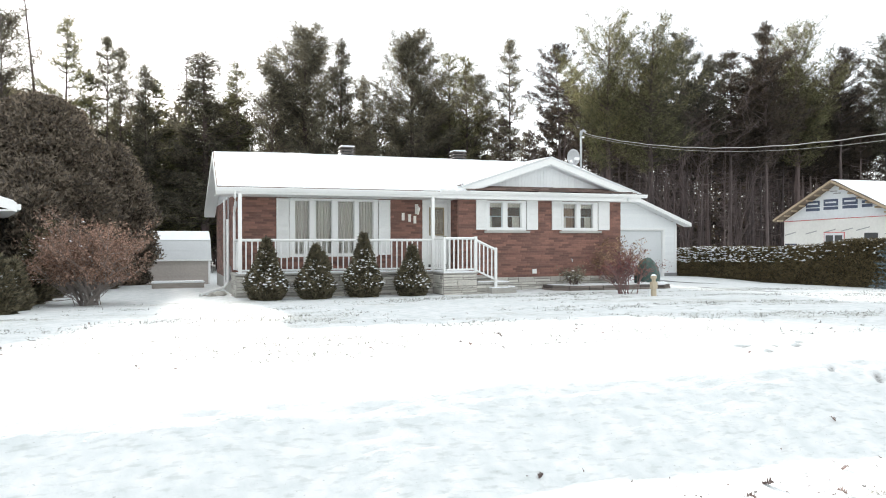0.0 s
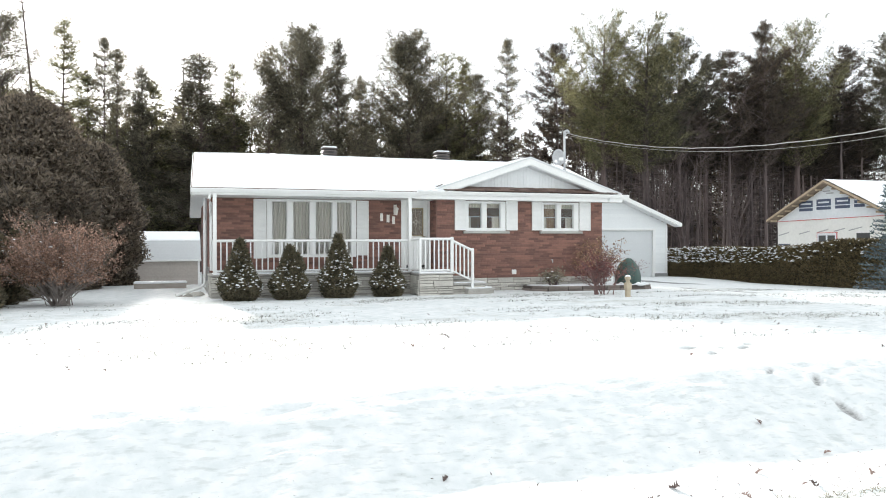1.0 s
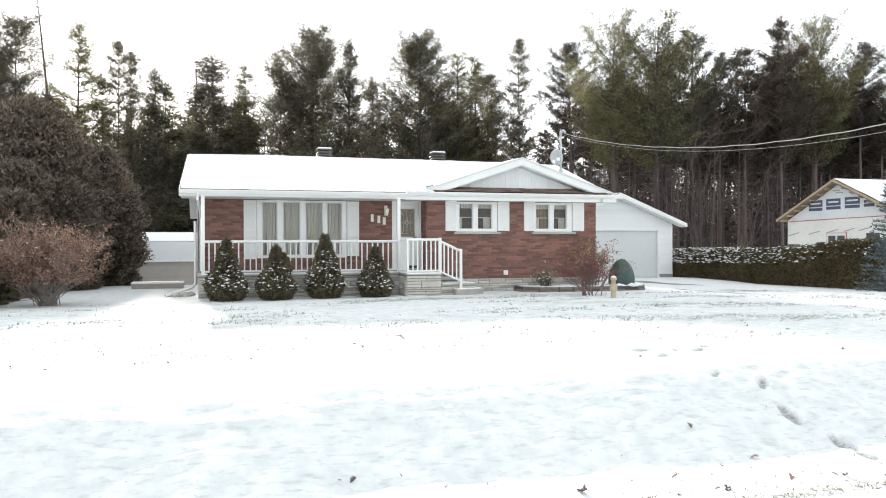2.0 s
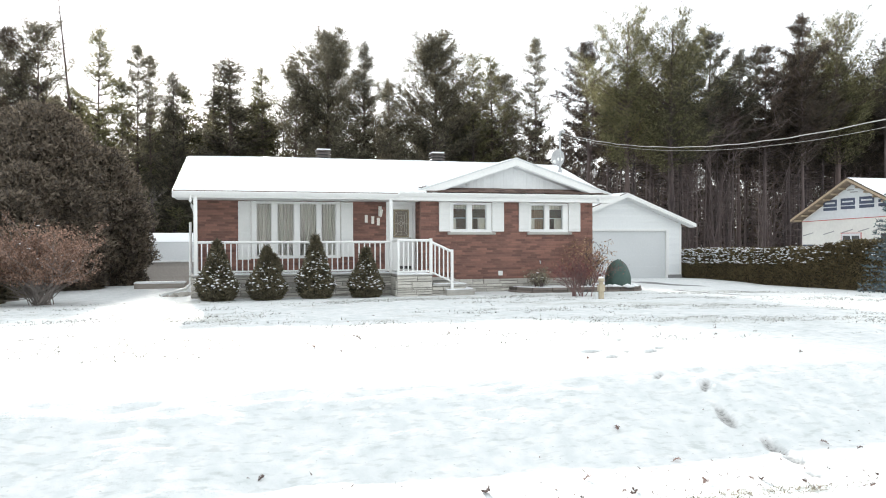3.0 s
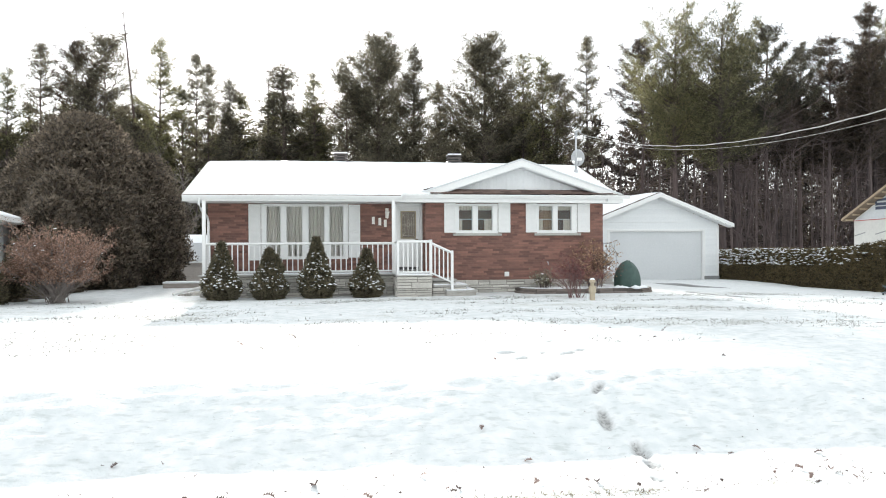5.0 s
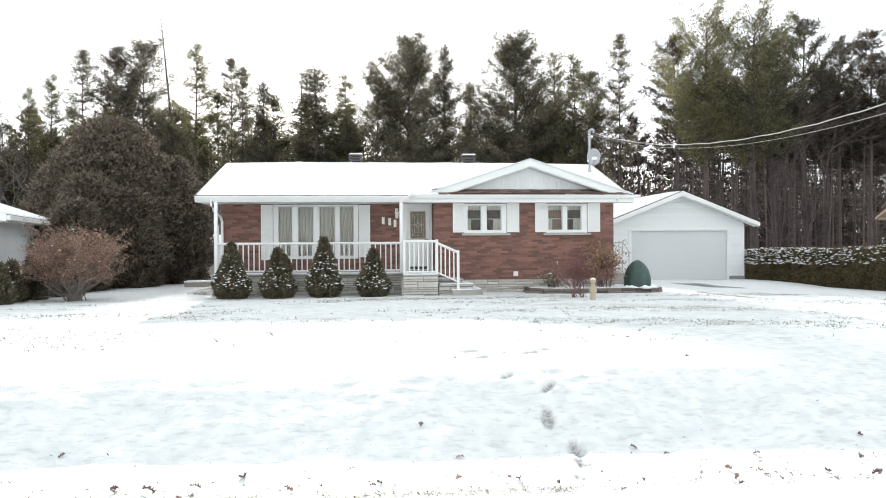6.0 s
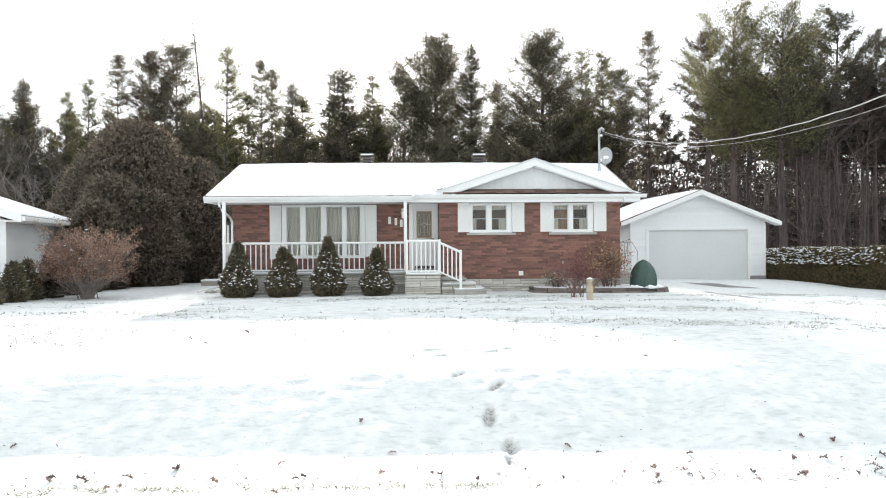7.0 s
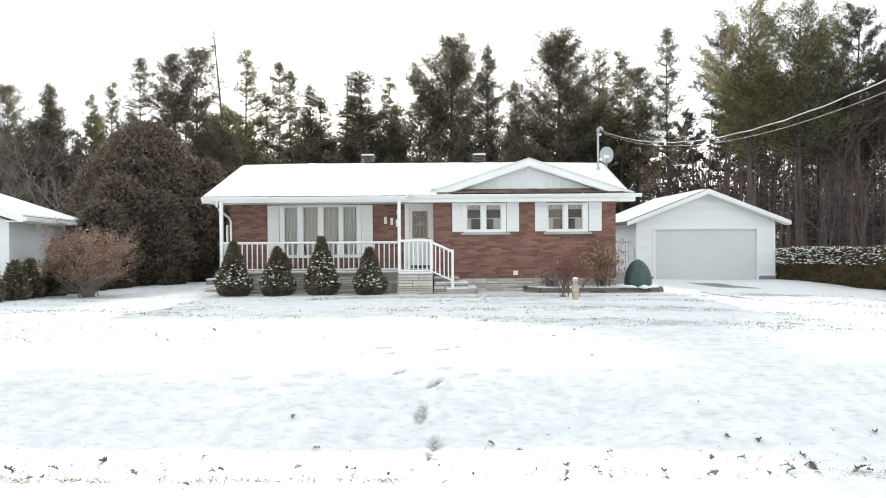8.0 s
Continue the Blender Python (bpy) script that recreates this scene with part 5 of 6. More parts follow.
leaf_shrub("burning_bush", "broad many-stemmed shrub with dry rust-red leaves", -1.5, 18.2, 21, 70, 1.58, 1.0, M_RUST, 25000, 0.046, 0.58, M_PALEBARK, 45)
leaf_shrub("barberry_bush", "dark red twiggy shrub in front of the flower bed", 10.98, 16.7, 22, 15, 1.12, 0.58, M_REDLEAF, 2000, 0.04, 0.45, M_REDTWIG)
leaf_shrub("brown_shrub", "bush with dry orange-brown leaves against the brick wall", 12.35, 19.15, 23, 15, 1.25, 0.42, M_TANLEAF, 2000, 0.062, 0.35)
low_plant = leaf_shrub("bedding_plant", "low withered plant holding snow in the bed", 10.95, 19.2, 24, 16, 0.42, 0.9, M_STRAW, 600, 0.06, 0.08, snow=16)
low_plant.location.z = 0.77


def big_cedar(x, y, h, radius, seed):
    r = np.random.default_rng(seed)
    n = int(4000 * radius * h ** 0.75)
    t = thing("tall_cedar", "large dense dark cedar with a rounded crown", "tree", "cedars by the boundary", at=(x, y, gz(x, y) - 0.05))
    part("trunk", Build().tube([(0, 0, 0), (0.05, 0, h * 0.5), (0, 0, h * 0.9)], [0.22, 0.13, 0.03], 8), M_BARK, t)
    p, out = cone_points(n, h, radius, r, belly=0.42, jitter=1, power=0.46)
    part("crown", blades(p, 0.15, 0.034, r, up=0.45, outward=out, name="crown", material=M_CEDAR, spread=0.6), M_CEDAR, t)
    q, o = cone_points(int(n * 0.7), h * 0.96, radius * 0.85, r, belly=0.42, power=0.46)
    part("inner_crown", blades(q, 0.22, 0.07, r, up=0.4, outward=o, name="inner", material=M_CEDAR), M_CEDAR, t)


for x, y, h, rad, seed in ((-3.8, 28.3, 6.35, 2.75, 31), (-1.75, 28.9, 5.0, 1.5, 32), (-5.7, 28.4, 4.6, 1.5, 34), (-3.4, 24.8, 3.9, 1.3, 35), (-3.2, 22.9, 2.9, 0.95, 36), (-2.2, 25.2, 3.4, 1.0, 37)):
    big_cedar(x, y, h, rad, seed)
for k, (x, y, h) in enumerate(((-2.8, 15.9, 1.02), (-2.75, 16.9, 0.95), (-2.85, 17.8, 1.0), (-2.75, 18.9, 1.5), (-2.7, 20.0, 1.7), (-2.6, 21.1, 1.9))):
    r = np.random.default_rng(50 + k)
    t = thing("young_cedar", "young columnar cedar with a little snow", "shrub", "young cedars by the boundary", at=(x, y, gz(x, y) - 0.03))
    part("stem", Build().tube([(0, 0, 0), (0, 0, h * 0.7)], [0.04, 0.01], 6), M_BARK, t)
    p, out = cone_points(3600, h, 0.27 + 0.04 * (k % 2), r)
    part("foliage", blades(p, 0.1, 0.02, r, up=0.6, outward=out, name="foliage", material=M_DWARF), M_DWARF, t)
    q, o = cone_points(2000, h, 0.21, r)
    part("inner_foliage", blades(q, 0.15, 0.04, r, up=0.4, outward=o, name="inner", material=M_DWARF), M_DWARF, t)
    tagged(part("snow", lumps(p[(out[:, 1] < 0.3) & (p[:, 2] > h * 0.35)][:90], 0.035, r), M_SNOW, t), kind="stuff")


def hedge():
    r = np.random.default_rng(61)
    line = [(21.65, 28.2, 1.72), (22.55, 25.4, 1.72), (23.0, 22.5, 1.78), (23.2, 20.4, 2.05), (23.5, 16.0, 2.05)]
    t = thing("hedge", "long clipped cedar hedge with snow along its top", "hedge")
    n = 66000
    s = r.uniform(0, 1, n)
    ys = 28.2 + (16.0 - 28.2) * s
    cx = np.interp(ys, [p[1] for p in line[::-1]], [p[0] for p in line[::-1]])
    tz = np.interp(ys, [p[1] for p in line[::-1]], [p[2] for p in line[::-1]])
    tz = tz + np.array([0.1 * noise.noise(Vector((y * 1.1, 0, 5))) + 0.07 * noise.noise(Vector((y * 3.5, 0, 8))) for y in ys])
    low = np.array([gz(a, b) for a, b in zip(cx, ys)])
    half = 0.62
    where = r.random(n)
    face = where < 0.62
    top = where > 0.8
    bulge = np.array([noise.noise(Vector((y * 1.6, w * 5, 3))) for y, w in zip(ys, where)])
    x = np.where(face, cx - half * (1 + 0.12 * bulge) + r.uniform(0, 0.12, n), np.where(top, cx + r.uniform(-half, half, n), cx + half))
    z = np.where(top, tz + r.uniform(-0.1, 0.04, n), low + (tz - low) * r.uniform(0, 1, n) ** 0.9)
    out = np.stack([np.where(face, -1.0, np.where(top, 0, 1.0)), np.zeros(n), np.where(top, 1.0, 0.2)], 1)
    part("foliage", blades(np.stack([x, ys, z], 1), 0.085, 0.02, r, up=0.3, outward=out, name="foliage", material=M_HEDGE, spread=0.6), M_HEDGE, t)
    core = Build()
    pts = [(p[0], p[1]) for p in line]
    for (xa, ya, za), (xb, yb, zb) in zip(line, line[1:]):
        core.add([(xa - 0.5, ya, 0.1), (xa + 0.5, ya, 0.1), (xb + 0.5, yb, 0.1), (xb - 0.5, yb, 0.1), (xa - 0.45, ya, za - 0.1), (xa + 0.45, ya, za - 0.1), (xb + 0.45, yb, zb - 0.1), (xb - 0.45, yb, zb - 0.1)],
                 [(0, 1, 2, 3), (4, 7, 6, 5), (0, 4, 5, 1), (2, 6, 7, 3), (1, 5, 6, 2), (0, 3, 7, 4)])
    part("inner_foliage", core, M_HEDGE, t)
    k = top & (r.random(n) < np.interp(ys, [16, 21, 24, 28], [0.03, 0.04, 0.2, 0.3]))
    spots = np.stack([x, ys, tz + 0.02], 1)[k][:900]
    g = face & (z > tz - 0.55) & (r.random(n) < np.interp(ys, [16, 22, 25, 28], [0.006, 0.018, 0.05, 0.075]))
    tagged(part("snow", lumps(np.concatenate([spots, np.stack([x - 0.06, ys, z], 1)[g]]), 0.055, r), M_SNOW, t), kind="stuff")


hedge()


def blue_spruce(x, y, h, radius, seed):
    r = np.random.default_rng(seed)
    t = thing("blue_spruce", "young blue spruce with dense silvery needles", "tree", at=(x, y, gz(x, y) - 0.05))
    part("trunk", Build().tube([(0, 0, 0), (0, 0, h)], [0.08, 0.01], 7), M_BARK, t)
    limbs, cs, outs = Build(), [], []
    z = 0.05
    while z < h:
        v = z / h
        for k in range(9):
            a, ln = r.uniform(0, 2 * math.pi), radius * (1 - v) ** 0.85 * r.uniform(0.8, 1.08) + 0.06
            d = np.array([math.cos(a), math.sin(a), 0.25 - 0.32 * (1 - v) ** 3])
            tip = np.array([0, 0, z]) + d * ln
            limbs.tube([(0, 0, z), tuple(tip)], [0.012, 0.005], 4)
            u = r.uniform(0.3, 1.0, 26)[:, None]
            side = np.array([-d[1], d[0], 0])
            cs.append(np.array([0, 0, z]) + d * ln * u + side * r.normal(0, 0.07, (26, 1)) + r.normal(0, 0.015, (26, 3)))
            outs.append(np.tile(d, (26, 1)))
        z += 0.11
    part("branchwork", limbs, M_BARK, t)
    part("crown", blades(np.concatenate(cs), 0.11, 0.02, r, up=0.35, outward=np.concatenate(outs), name="crown", material=M_BLUE), M_BLUE, t)


blue_spruce(20.75, 16.4, 3.8, 1.2, 71)


# ---- the neighbour's house under construction ----
nb = thing("unfinished_house", "unfinished house in pale wrap with raw timber eaves and snowy roof", "house")
NX, NA, NB, NM, NT = 28.15, 23.0, 29.22, 26.15, 4.7
nslope = 0.485
wl = Build().prism([(NA, 0.0), (NB, 0.0), (NB, 3.0), (NM, 4.55), (NA, 3.0)], "x", NX, NX + 0.2)
wall = part("gable_wall", wl, M_WRAP, nb)
part("upper_wrap", Build().prism([(NA + 0.1, 3.05), (NB - 0.1, 2.97), (NM, 4.5)], "x", NX - 0.012, NX - 0.002), M_WRAPBLUE, wall)
for a, z in ((26.5, 4.22), (26.32, 4.12)):
    part("printed_bar", boxed(NX - 0.018, NX - 0.013, a - 0.4, a, z, z + 0.05), M_INK, wall)
part("tape", Build().prism([(NA, 3.065), (NA, 3.09), (NB, 2.97), (NB, 2.945)], "x", NX - 0.02, NX - 0.013), M_TAPE, wall, "red tape")
for a, c, z in ((27.88, 27.08, 3.57), (26.86, 26.06, 3.6), (25.83, 25.04, 3.62), (24.83, 24.3, 3.64)):
    top = z + 0.3 if a > 25 else z + 0.12
    part("printed_panel", boxed(NX - 0.018, NX - 0.013, c, a, z, top), M_LOGO, wall)
    if a > 25:
        part("printed_shape", boxed(NX - 0.022, NX - 0.019, c + 0.1, a - 0.1, z + 0.12, z + 0.19), M_WRAPBLUE, wall)
    part("printed_bar", boxed(NX - 0.018, NX - 0.013, c, a, z - 0.17, z - 0.04), M_LOGO, wall)
for a, c, z in ((29.17, 28.5, 2.37), (27.9, 27.25, 2.42), (26.85, 26.2, 2.48), (25.9, 25.3, 2.52), (25.12, 24.43, 2.55)):
    ob = part("printed_bar", boxed(-0.004, 0.0, -(a - c) / 2, (a - c) / 2, -0.022, 0.022), M_INK, wall)
    ob.matrix_basis = pose(NX - 0.004, (a + c) / 2, z, -12, 0, 0)
part("printed_panel", boxed(NX - 0.008, NX - 0.003, 28.43, 29.17, 1.69, 1.9), M_LOGO, wall)
wnd = part("window", boxed(NX - 0.03, NX - 0.004, 25.74, 26.8, 1.5, 2.39), M_WRAPBLUE, nb, "new window edged with red tape")
for b4 in ((25.7, 26.84, 2.385, 2.41), (25.72, 25.74, 1.5, 2.41), (26.8, 26.82, 1.5, 2.41)):
    part("tape", boxed(NX - 0.034, NX - 0.003, *b4), M_TAPE, wnd)
# Opaque dark plates: the dim inside is put into their colour.
for a, c in ((25.82, 26.22), (26.32, 26.72)):
    part("pane", boxed(NX - 0.036, NX - 0.031, a, c, 1.55, 2.28), M_DARK, wnd)
# No hole in the wall: a dark sheet carries the shade of the opening.
part("opening", boxed(NX - 0.012, NX - 0.003, 24.04, 24.71, 1.6, 2.37), M_DARK, nb, "dark sheet in place of a shaded uncovered opening")
part("front_wall", boxed(NX + 0.2, 41, NA, NA + 0.2, 0, 2.95), M_WRAP, nb)
part("back_wall", boxed(NX + 0.2, 41, NB - 0.2, NB, 0, 2.95), M_WRAP, nb)
ends = [(22.55, 2.92), (22.55, 3.02), (NM, NT), (29.55, 3.04), (29.55, 2.94), (NM, NT - 0.13)]
part("roof", Build().prism(ends, "x", 27.8, 41.5), M_SHEATH, nb)
part("rake_board", Build().prism([(22.53, 2.92), (22.53, 3.04), (NM, NT + 0.02), (29.57, 3.06), (29.57, 2.97), (NM, NT - 0.06)], "x", 27.77, 27.8), M_RAW, nb, "raw timber bargeboard")
for k in range(1, 8):
    for s in (-1, 1):
        y = NM + s * k * 0.45
        z = NT - 0.17 - k * 0.45 * nslope
        part("lookout", boxed(27.8, NX, y - 0.02, y + 0.02, z - 0.04, z + 0.04), M_RAW, nb)
for s, e in ((-1, 22.55), (1, 29.55)):
    q = Build()
    n, m = 10, 24
    for j in range(m + 1):
        for i in range(n + 1):
            u, v = i / n, j / m
            q.v.append((27.84 + 13.6 * v, e + (NM - e) * u, 3.03 + (NT - 3.02) * u + 0.05 * (1 + 0.4 * noise.noise(Vector((u * 5, v * 9, s))))))
    q.f += [(j * (n + 1) + i, j * (n + 1) + i + 1, (j + 1) * (n + 1) + i + 1, (j + 1) * (n + 1) + i) for j in range(m) for i in range(n)]
    part("roof_snow", q, M_SNOW, nb, smooth=True)

# ---- the neighbour on the other side ----
nw = thing("white_cottage", "white-sided low house with a snow-covered gable roof", "house", at=(-2.83, 17.4, 0.0), turn=11.8)
part("side_wall", boxed(-0.55, -0.4, 0.4, 6.4, 0.2, 2.7), M_WHITE, nw)
sw = part("front_wall", Build().prism([(-6.6, 0.2), (-0.4, 0.2), (-0.4, 2.7), (-3.5, 3.75), (-6.6, 2.7)], "y", 0.25, 0.4), M_WHITE, nw)
for k in range(18):
    z = 0.62 + k * 0.11
    part("siding_board", Build().prism([(-0.4, z), (-0.38, z), (-0.392, z + 0.108), (-0.4, z + 0.108)], "y", 0.25, 6.4), M_SIDING, nw)
    part("siding_board", Build().prism([(0.25, z), (0.23, z), (0.242, z + 0.108), (0.25, z + 0.108)], "x", -6.6, -0.4), M_SIDING, nw)
part("corner_trim", boxed(-0.47, -0.37, 0.225, 0.32, 0.5, 2.7), M_WHITE, nw)
part("back_wall", boxed(-6.6, -0.4, 6.25, 6.4, 0.2, 2.7), M_WHITE, nw)
part("roof", Build().prism([(0.05, 2.68), (0.05, 2.8), (-3.5, 4.0), (-7.05, 2.8), (-7.05, 2.68), (-3.5, 3.86)], "y", -0.1, 6.7), M_SHINGLE, nw)
part("rake_board", Build().prism([(0.07, 2.62), (0.07, 2.81), (-3.5, 4.02), (-7.07, 2.81), (-7.07, 2.62), (-3.5, 3.82)], "y", -0.13, -0.1), M_WHITE, nw)
part("gutter", boxed(0.06, 0.15, -0.1, 6.7, 2.66, 2.78), M_WHITE, nw, bevel=0.008)
part("soffit", boxed(-0.4, 0.05, -0.1, 6.7, 2.64, 2.67), M_WHITE, nw)
part("roof_snow", Build().prism([(0.04, 2.805), (0.03, 2.85), (-3.5, 4.06), (-7.03, 2.85), (-7.04, 2.805), (-3.5, 4.003)], "y", -0.08, 6.68), M_SNOW, nw, bevel=0.01)
part("ridge_vent", boxed(-3.62, -3.38, 4.3, 5.3, 3.98, 4.1), M_VENT, nw)


# ---- the woods ----
def conifer(seed, h, base, radius, shape, n, material, trunk=0.17, gap=0.45, size=0.3, limb_keep=0.92, lift=0.25, label="", dead=0, fine=0.065, puff=0.1):
    """One conifer: tapered trunk, whorls of limbs, needles in sprays along them."""
    r = np.random.default_rng(seed)
    t = thing("pine_tree", label, "tree", "trees of the woods")
    bend = r.normal(0, 0.18, 2)
    axis = lambda z: np.array([bend[0] * math.sin(z / h * 3), bend[1] * math.sin(z / h * 2.2), z])
    wood = Build()
    zs = np.linspace(0, h, 9)
    wood.tube([tuple(axis(z)) for z in zs], [max(0.012, trunk * (1 - z / h) ** 0.8) for z in zs], 7)
    anchors, outs, weight = [], [], []
    for _ in range(dead):
        z, a = r.uniform(h * 0.12, h * base), r.uniform(0, 2 * math.pi)
        p = axis(z)
        ln = r.uniform(0.5, 1.6)
        d = np.array([math.cos(a), math.sin(a), r.uniform(-0.1, 0.3)])
        wood.tube([tuple(p), tuple(p + d * ln * 0.6), tuple(p + d * ln + [0, 0, r.normal(0, 0.15)])], [0.022, 0.015, 0.005], 3)
    z = h * base
    while z < h * 0.985:
        v = (z - h * base) / (h * (1 - base))
        if shape == "broad":
            reach = (1 - v ** 2.3) ** 0.75 * (0.86 + 0.14 * math.sin(v * 13 + seed)) * min(1, 0.6 + 2 * v) + 0.05
        elif shape == "spire":
            reach = (1 - v) ** 0.9 + 0.05
        elif shape == "top":
            reach = min(1, 0.35 + 2.2 * v) * (1 - v) ** 0.75 * 1.1 + 0.05
        else:
            reach = (1 - v) ** 0.65 * (0.78 + 0.22 * math.sin(v * 17 + seed)) * min(1, 0.5 + 2 * v) + 0.06
        for k in range(int(r.integers(5, 10))):
            if r.random() > limb_keep:
                continue
            a, ln = r.uniform(0, 2 * math.pi), radius * reach * r.uniform(0.35, 1.15)
            rise = lift + 0.55 * v + r.normal(0, 0.12)
            d = np.array([math.cos(a), math.sin(a), rise])
            p = axis(z)
            mid, tip = p + d * ln * 0.55 + [0, 0, -0.04 * ln], p + d * ln + [0, 0, 0.1 * ln]
            wood.tube([tuple(p), tuple(mid), tuple(tip)], [0.03 * (1 - v) + 0.012, 0.016, 0.005], 3)
            m = max(4, int(ln * 14 * r.choice([0.35, 0.8, 1.1, 1.6])))
            u = r.uniform(0.2, 1.05, m) ** 0.85
            pts = np.where(u[:, None] < 0.55, p + (mid - p) * (u[:, None] / 0.55), mid + (tip - mid) * ((u[:, None] - 0.55) / 0.45))
            side = np.array([-math.sin(a), math.cos(a), 0])
            pts = pts + side * r.normal(0, 0.2 * ln * (1.15 - u[:, None]), (m, 1)) + r.normal(0, 0.06, (m, 3)) * [1, 1, 0.4]
            anchors.append(pts)
            outs.append(np.tile([d[0] * 0.7, d[1] * 0.7, 0.35], (m, 1)))
        z += gap * r.uniform(0.6, 1.25)
    anchors.append(np.array([axis(h * 0.92 + 0.08 * h * k / 15) + r.normal(0, 0.16 * (1 - k / 16), 3) for k in range(16)]))
    outs.append(np.tile([0, 0, 1.0], (16, 1)))
    A, O = np.concatenate(anchors), np.concatenate(outs)
    pick = r.integers(0, len(A), n)
    part("trunk", wood, M_GREYBARK if base > 0.5 else M_BARK, t)
    part("crown", blades(A[pick] + r.normal(0, puff, (n, 3)) * [1, 1, 0.75], size, fine * size, r, up=0.05, outward=O[pick], name="crown", material=material, spread=0.42), material, t)
    return t


KINDS = {
    "broad_a": conifer(101, 15, 0.2, 3.5, "broad", 56000, M_NEEDLE, 0.24, 0.34, size=0.3, lift=0.5, puff=0.17, label="tall broad white pine with dense dark crown"),
    "broad_b": conifer(102, 15, 0.24, 3.6, "broad", 54000, M_NEEDLE, 0.22, 0.34, size=0.3, lift=0.45, puff=0.17, label="tall broad white pine with dense dark crown"),
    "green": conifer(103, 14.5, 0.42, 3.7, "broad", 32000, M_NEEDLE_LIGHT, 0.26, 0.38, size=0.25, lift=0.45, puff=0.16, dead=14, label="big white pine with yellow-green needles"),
    "narrow": conifer(104, 14, 0.22, 2.1, "spire", 20000, M_NEEDLE, 0.16, 0.3, size=0.28, puff=0.13, label="narrow dark conifer in the woods"),
    "brown": conifer(105, 14, 0.52, 2.6, "spire", 18000, M_NEEDLE_BROWN, 0.13, 0.42, size=0.27, dead=26, label="brownish conifer with bare lower trunk"),
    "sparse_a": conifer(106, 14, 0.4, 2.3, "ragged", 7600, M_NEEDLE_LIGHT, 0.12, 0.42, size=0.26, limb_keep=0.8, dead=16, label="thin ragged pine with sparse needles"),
    "sparse_b": conifer(107, 14, 0.45, 1.9, "ragged", 6000, M_NEEDLE, 0.1, 0.42, size=0.26, limb_keep=0.75, dead=18, label="thin ragged pine with sparse needles"),
    "tall_a": conifer(108, 15.5, 0.58, 2.4, "top", 11000, M_NEEDLE_BROWN, 0.14, 0.44, size=0.27, dead=34, label="straight pine with bare trunk and high crown"),
    "tall_b": conifer(109, 15.5, 0.66, 2.2, "top", 9000, M_NEEDLE_BROWN, 0.125, 0.44, size=0.27, dead=40, label="straight pine with bare trunk and high crown"),
    "tall_c": conifer(110, 14.5, 0.54, 2.5, "broad", 15000, M_NEEDLE, 0.15, 0.42, size=0.28, lift=0.4, puff=0.14, dead=30, label="straight pine with bare trunk and high crown"),
    "mid": conifer(111, 11, 0.1, 2.5, "broad", 14000, M_NEEDLE, 0.14, 0.34, size=0.31, lift=0.4, puff=0.17, label="middle-sized pine with branches to the ground"),
    "tuft": conifer(112, 15, 0.5, 2.8, "broad", 17000, M_NEEDLE_DARK, 0.2, 0.55, size=0.28, limb_keep=0.75, lift=0.45, dead=10, label="dark tufted red pine with upswept limbs"),
    "tall_d": conifer(117, 14.5, 0.5, 2.5, "broad", 16000, M_NEEDLE_DARK, 0.16, 0.44, size=0.27, dead=30, label="straight dark pine with bare lower trunk"),
    "slim": conifer(115, 15, 0.6, 1.3, "top", 1900, M_NEEDLE_BROWN, 0.085, 0.5, size=0.36, dead=40, label="slender straight pine with short dead side branches"),
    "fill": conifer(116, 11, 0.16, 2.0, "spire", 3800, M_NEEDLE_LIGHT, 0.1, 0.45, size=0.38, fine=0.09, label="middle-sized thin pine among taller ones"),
    "deep_a": conifer(113, 11, 0.15, 2.4, "broad", 3000, M_NEEDLE, 0.14, 0.7, size=0.5, fine=0.12, label="middle-sized pine deep in the woods"),
    "deep_b": conifer(114, 15.5, 0.6, 2.3, "top", 2600, M_NEEDLE_BROWN, 0.12, 0.7, size=0.5, fine=0.12, dead=20, label="straight bare-trunked pine deep in the woods"),
}
HEIGHT = {"broad_a": 15, "broad_b": 15, "green": 14.5, "narrow": 14, "brown": 14, "sparse_a": 14, "sparse_b": 14, "tall_a": 15.5, "tall_b": 15.5, "tall_c": 14.5, "tall_d": 14.5, "mid": 11, "tuft": 15, "slim": 15, "fill": 11, "deep_a": 11, "deep_b": 15.5}
USED = set()
tr = np.random.default_rng(9)


def plant(kind, x, y, top, girth=1.0):
    """A tree of that kind with its tip at height top."""
    s = (top - 0.2) / HEIGHT[kind]
    g = s * girth
    m = pose(x, y, 0.12, 0, 0, tr.uniform(0, 360)) @ Matrix.Diagonal((g, g, s, 1))
    if kind in USED:
        copy_thing(KINDS[kind], m @ Matrix.Diagonal((*[1 / k for k in KINDS[kind].scale], 1)))
    else:
        USED.add(kind)
        KINDS[kind].matrix_basis = m


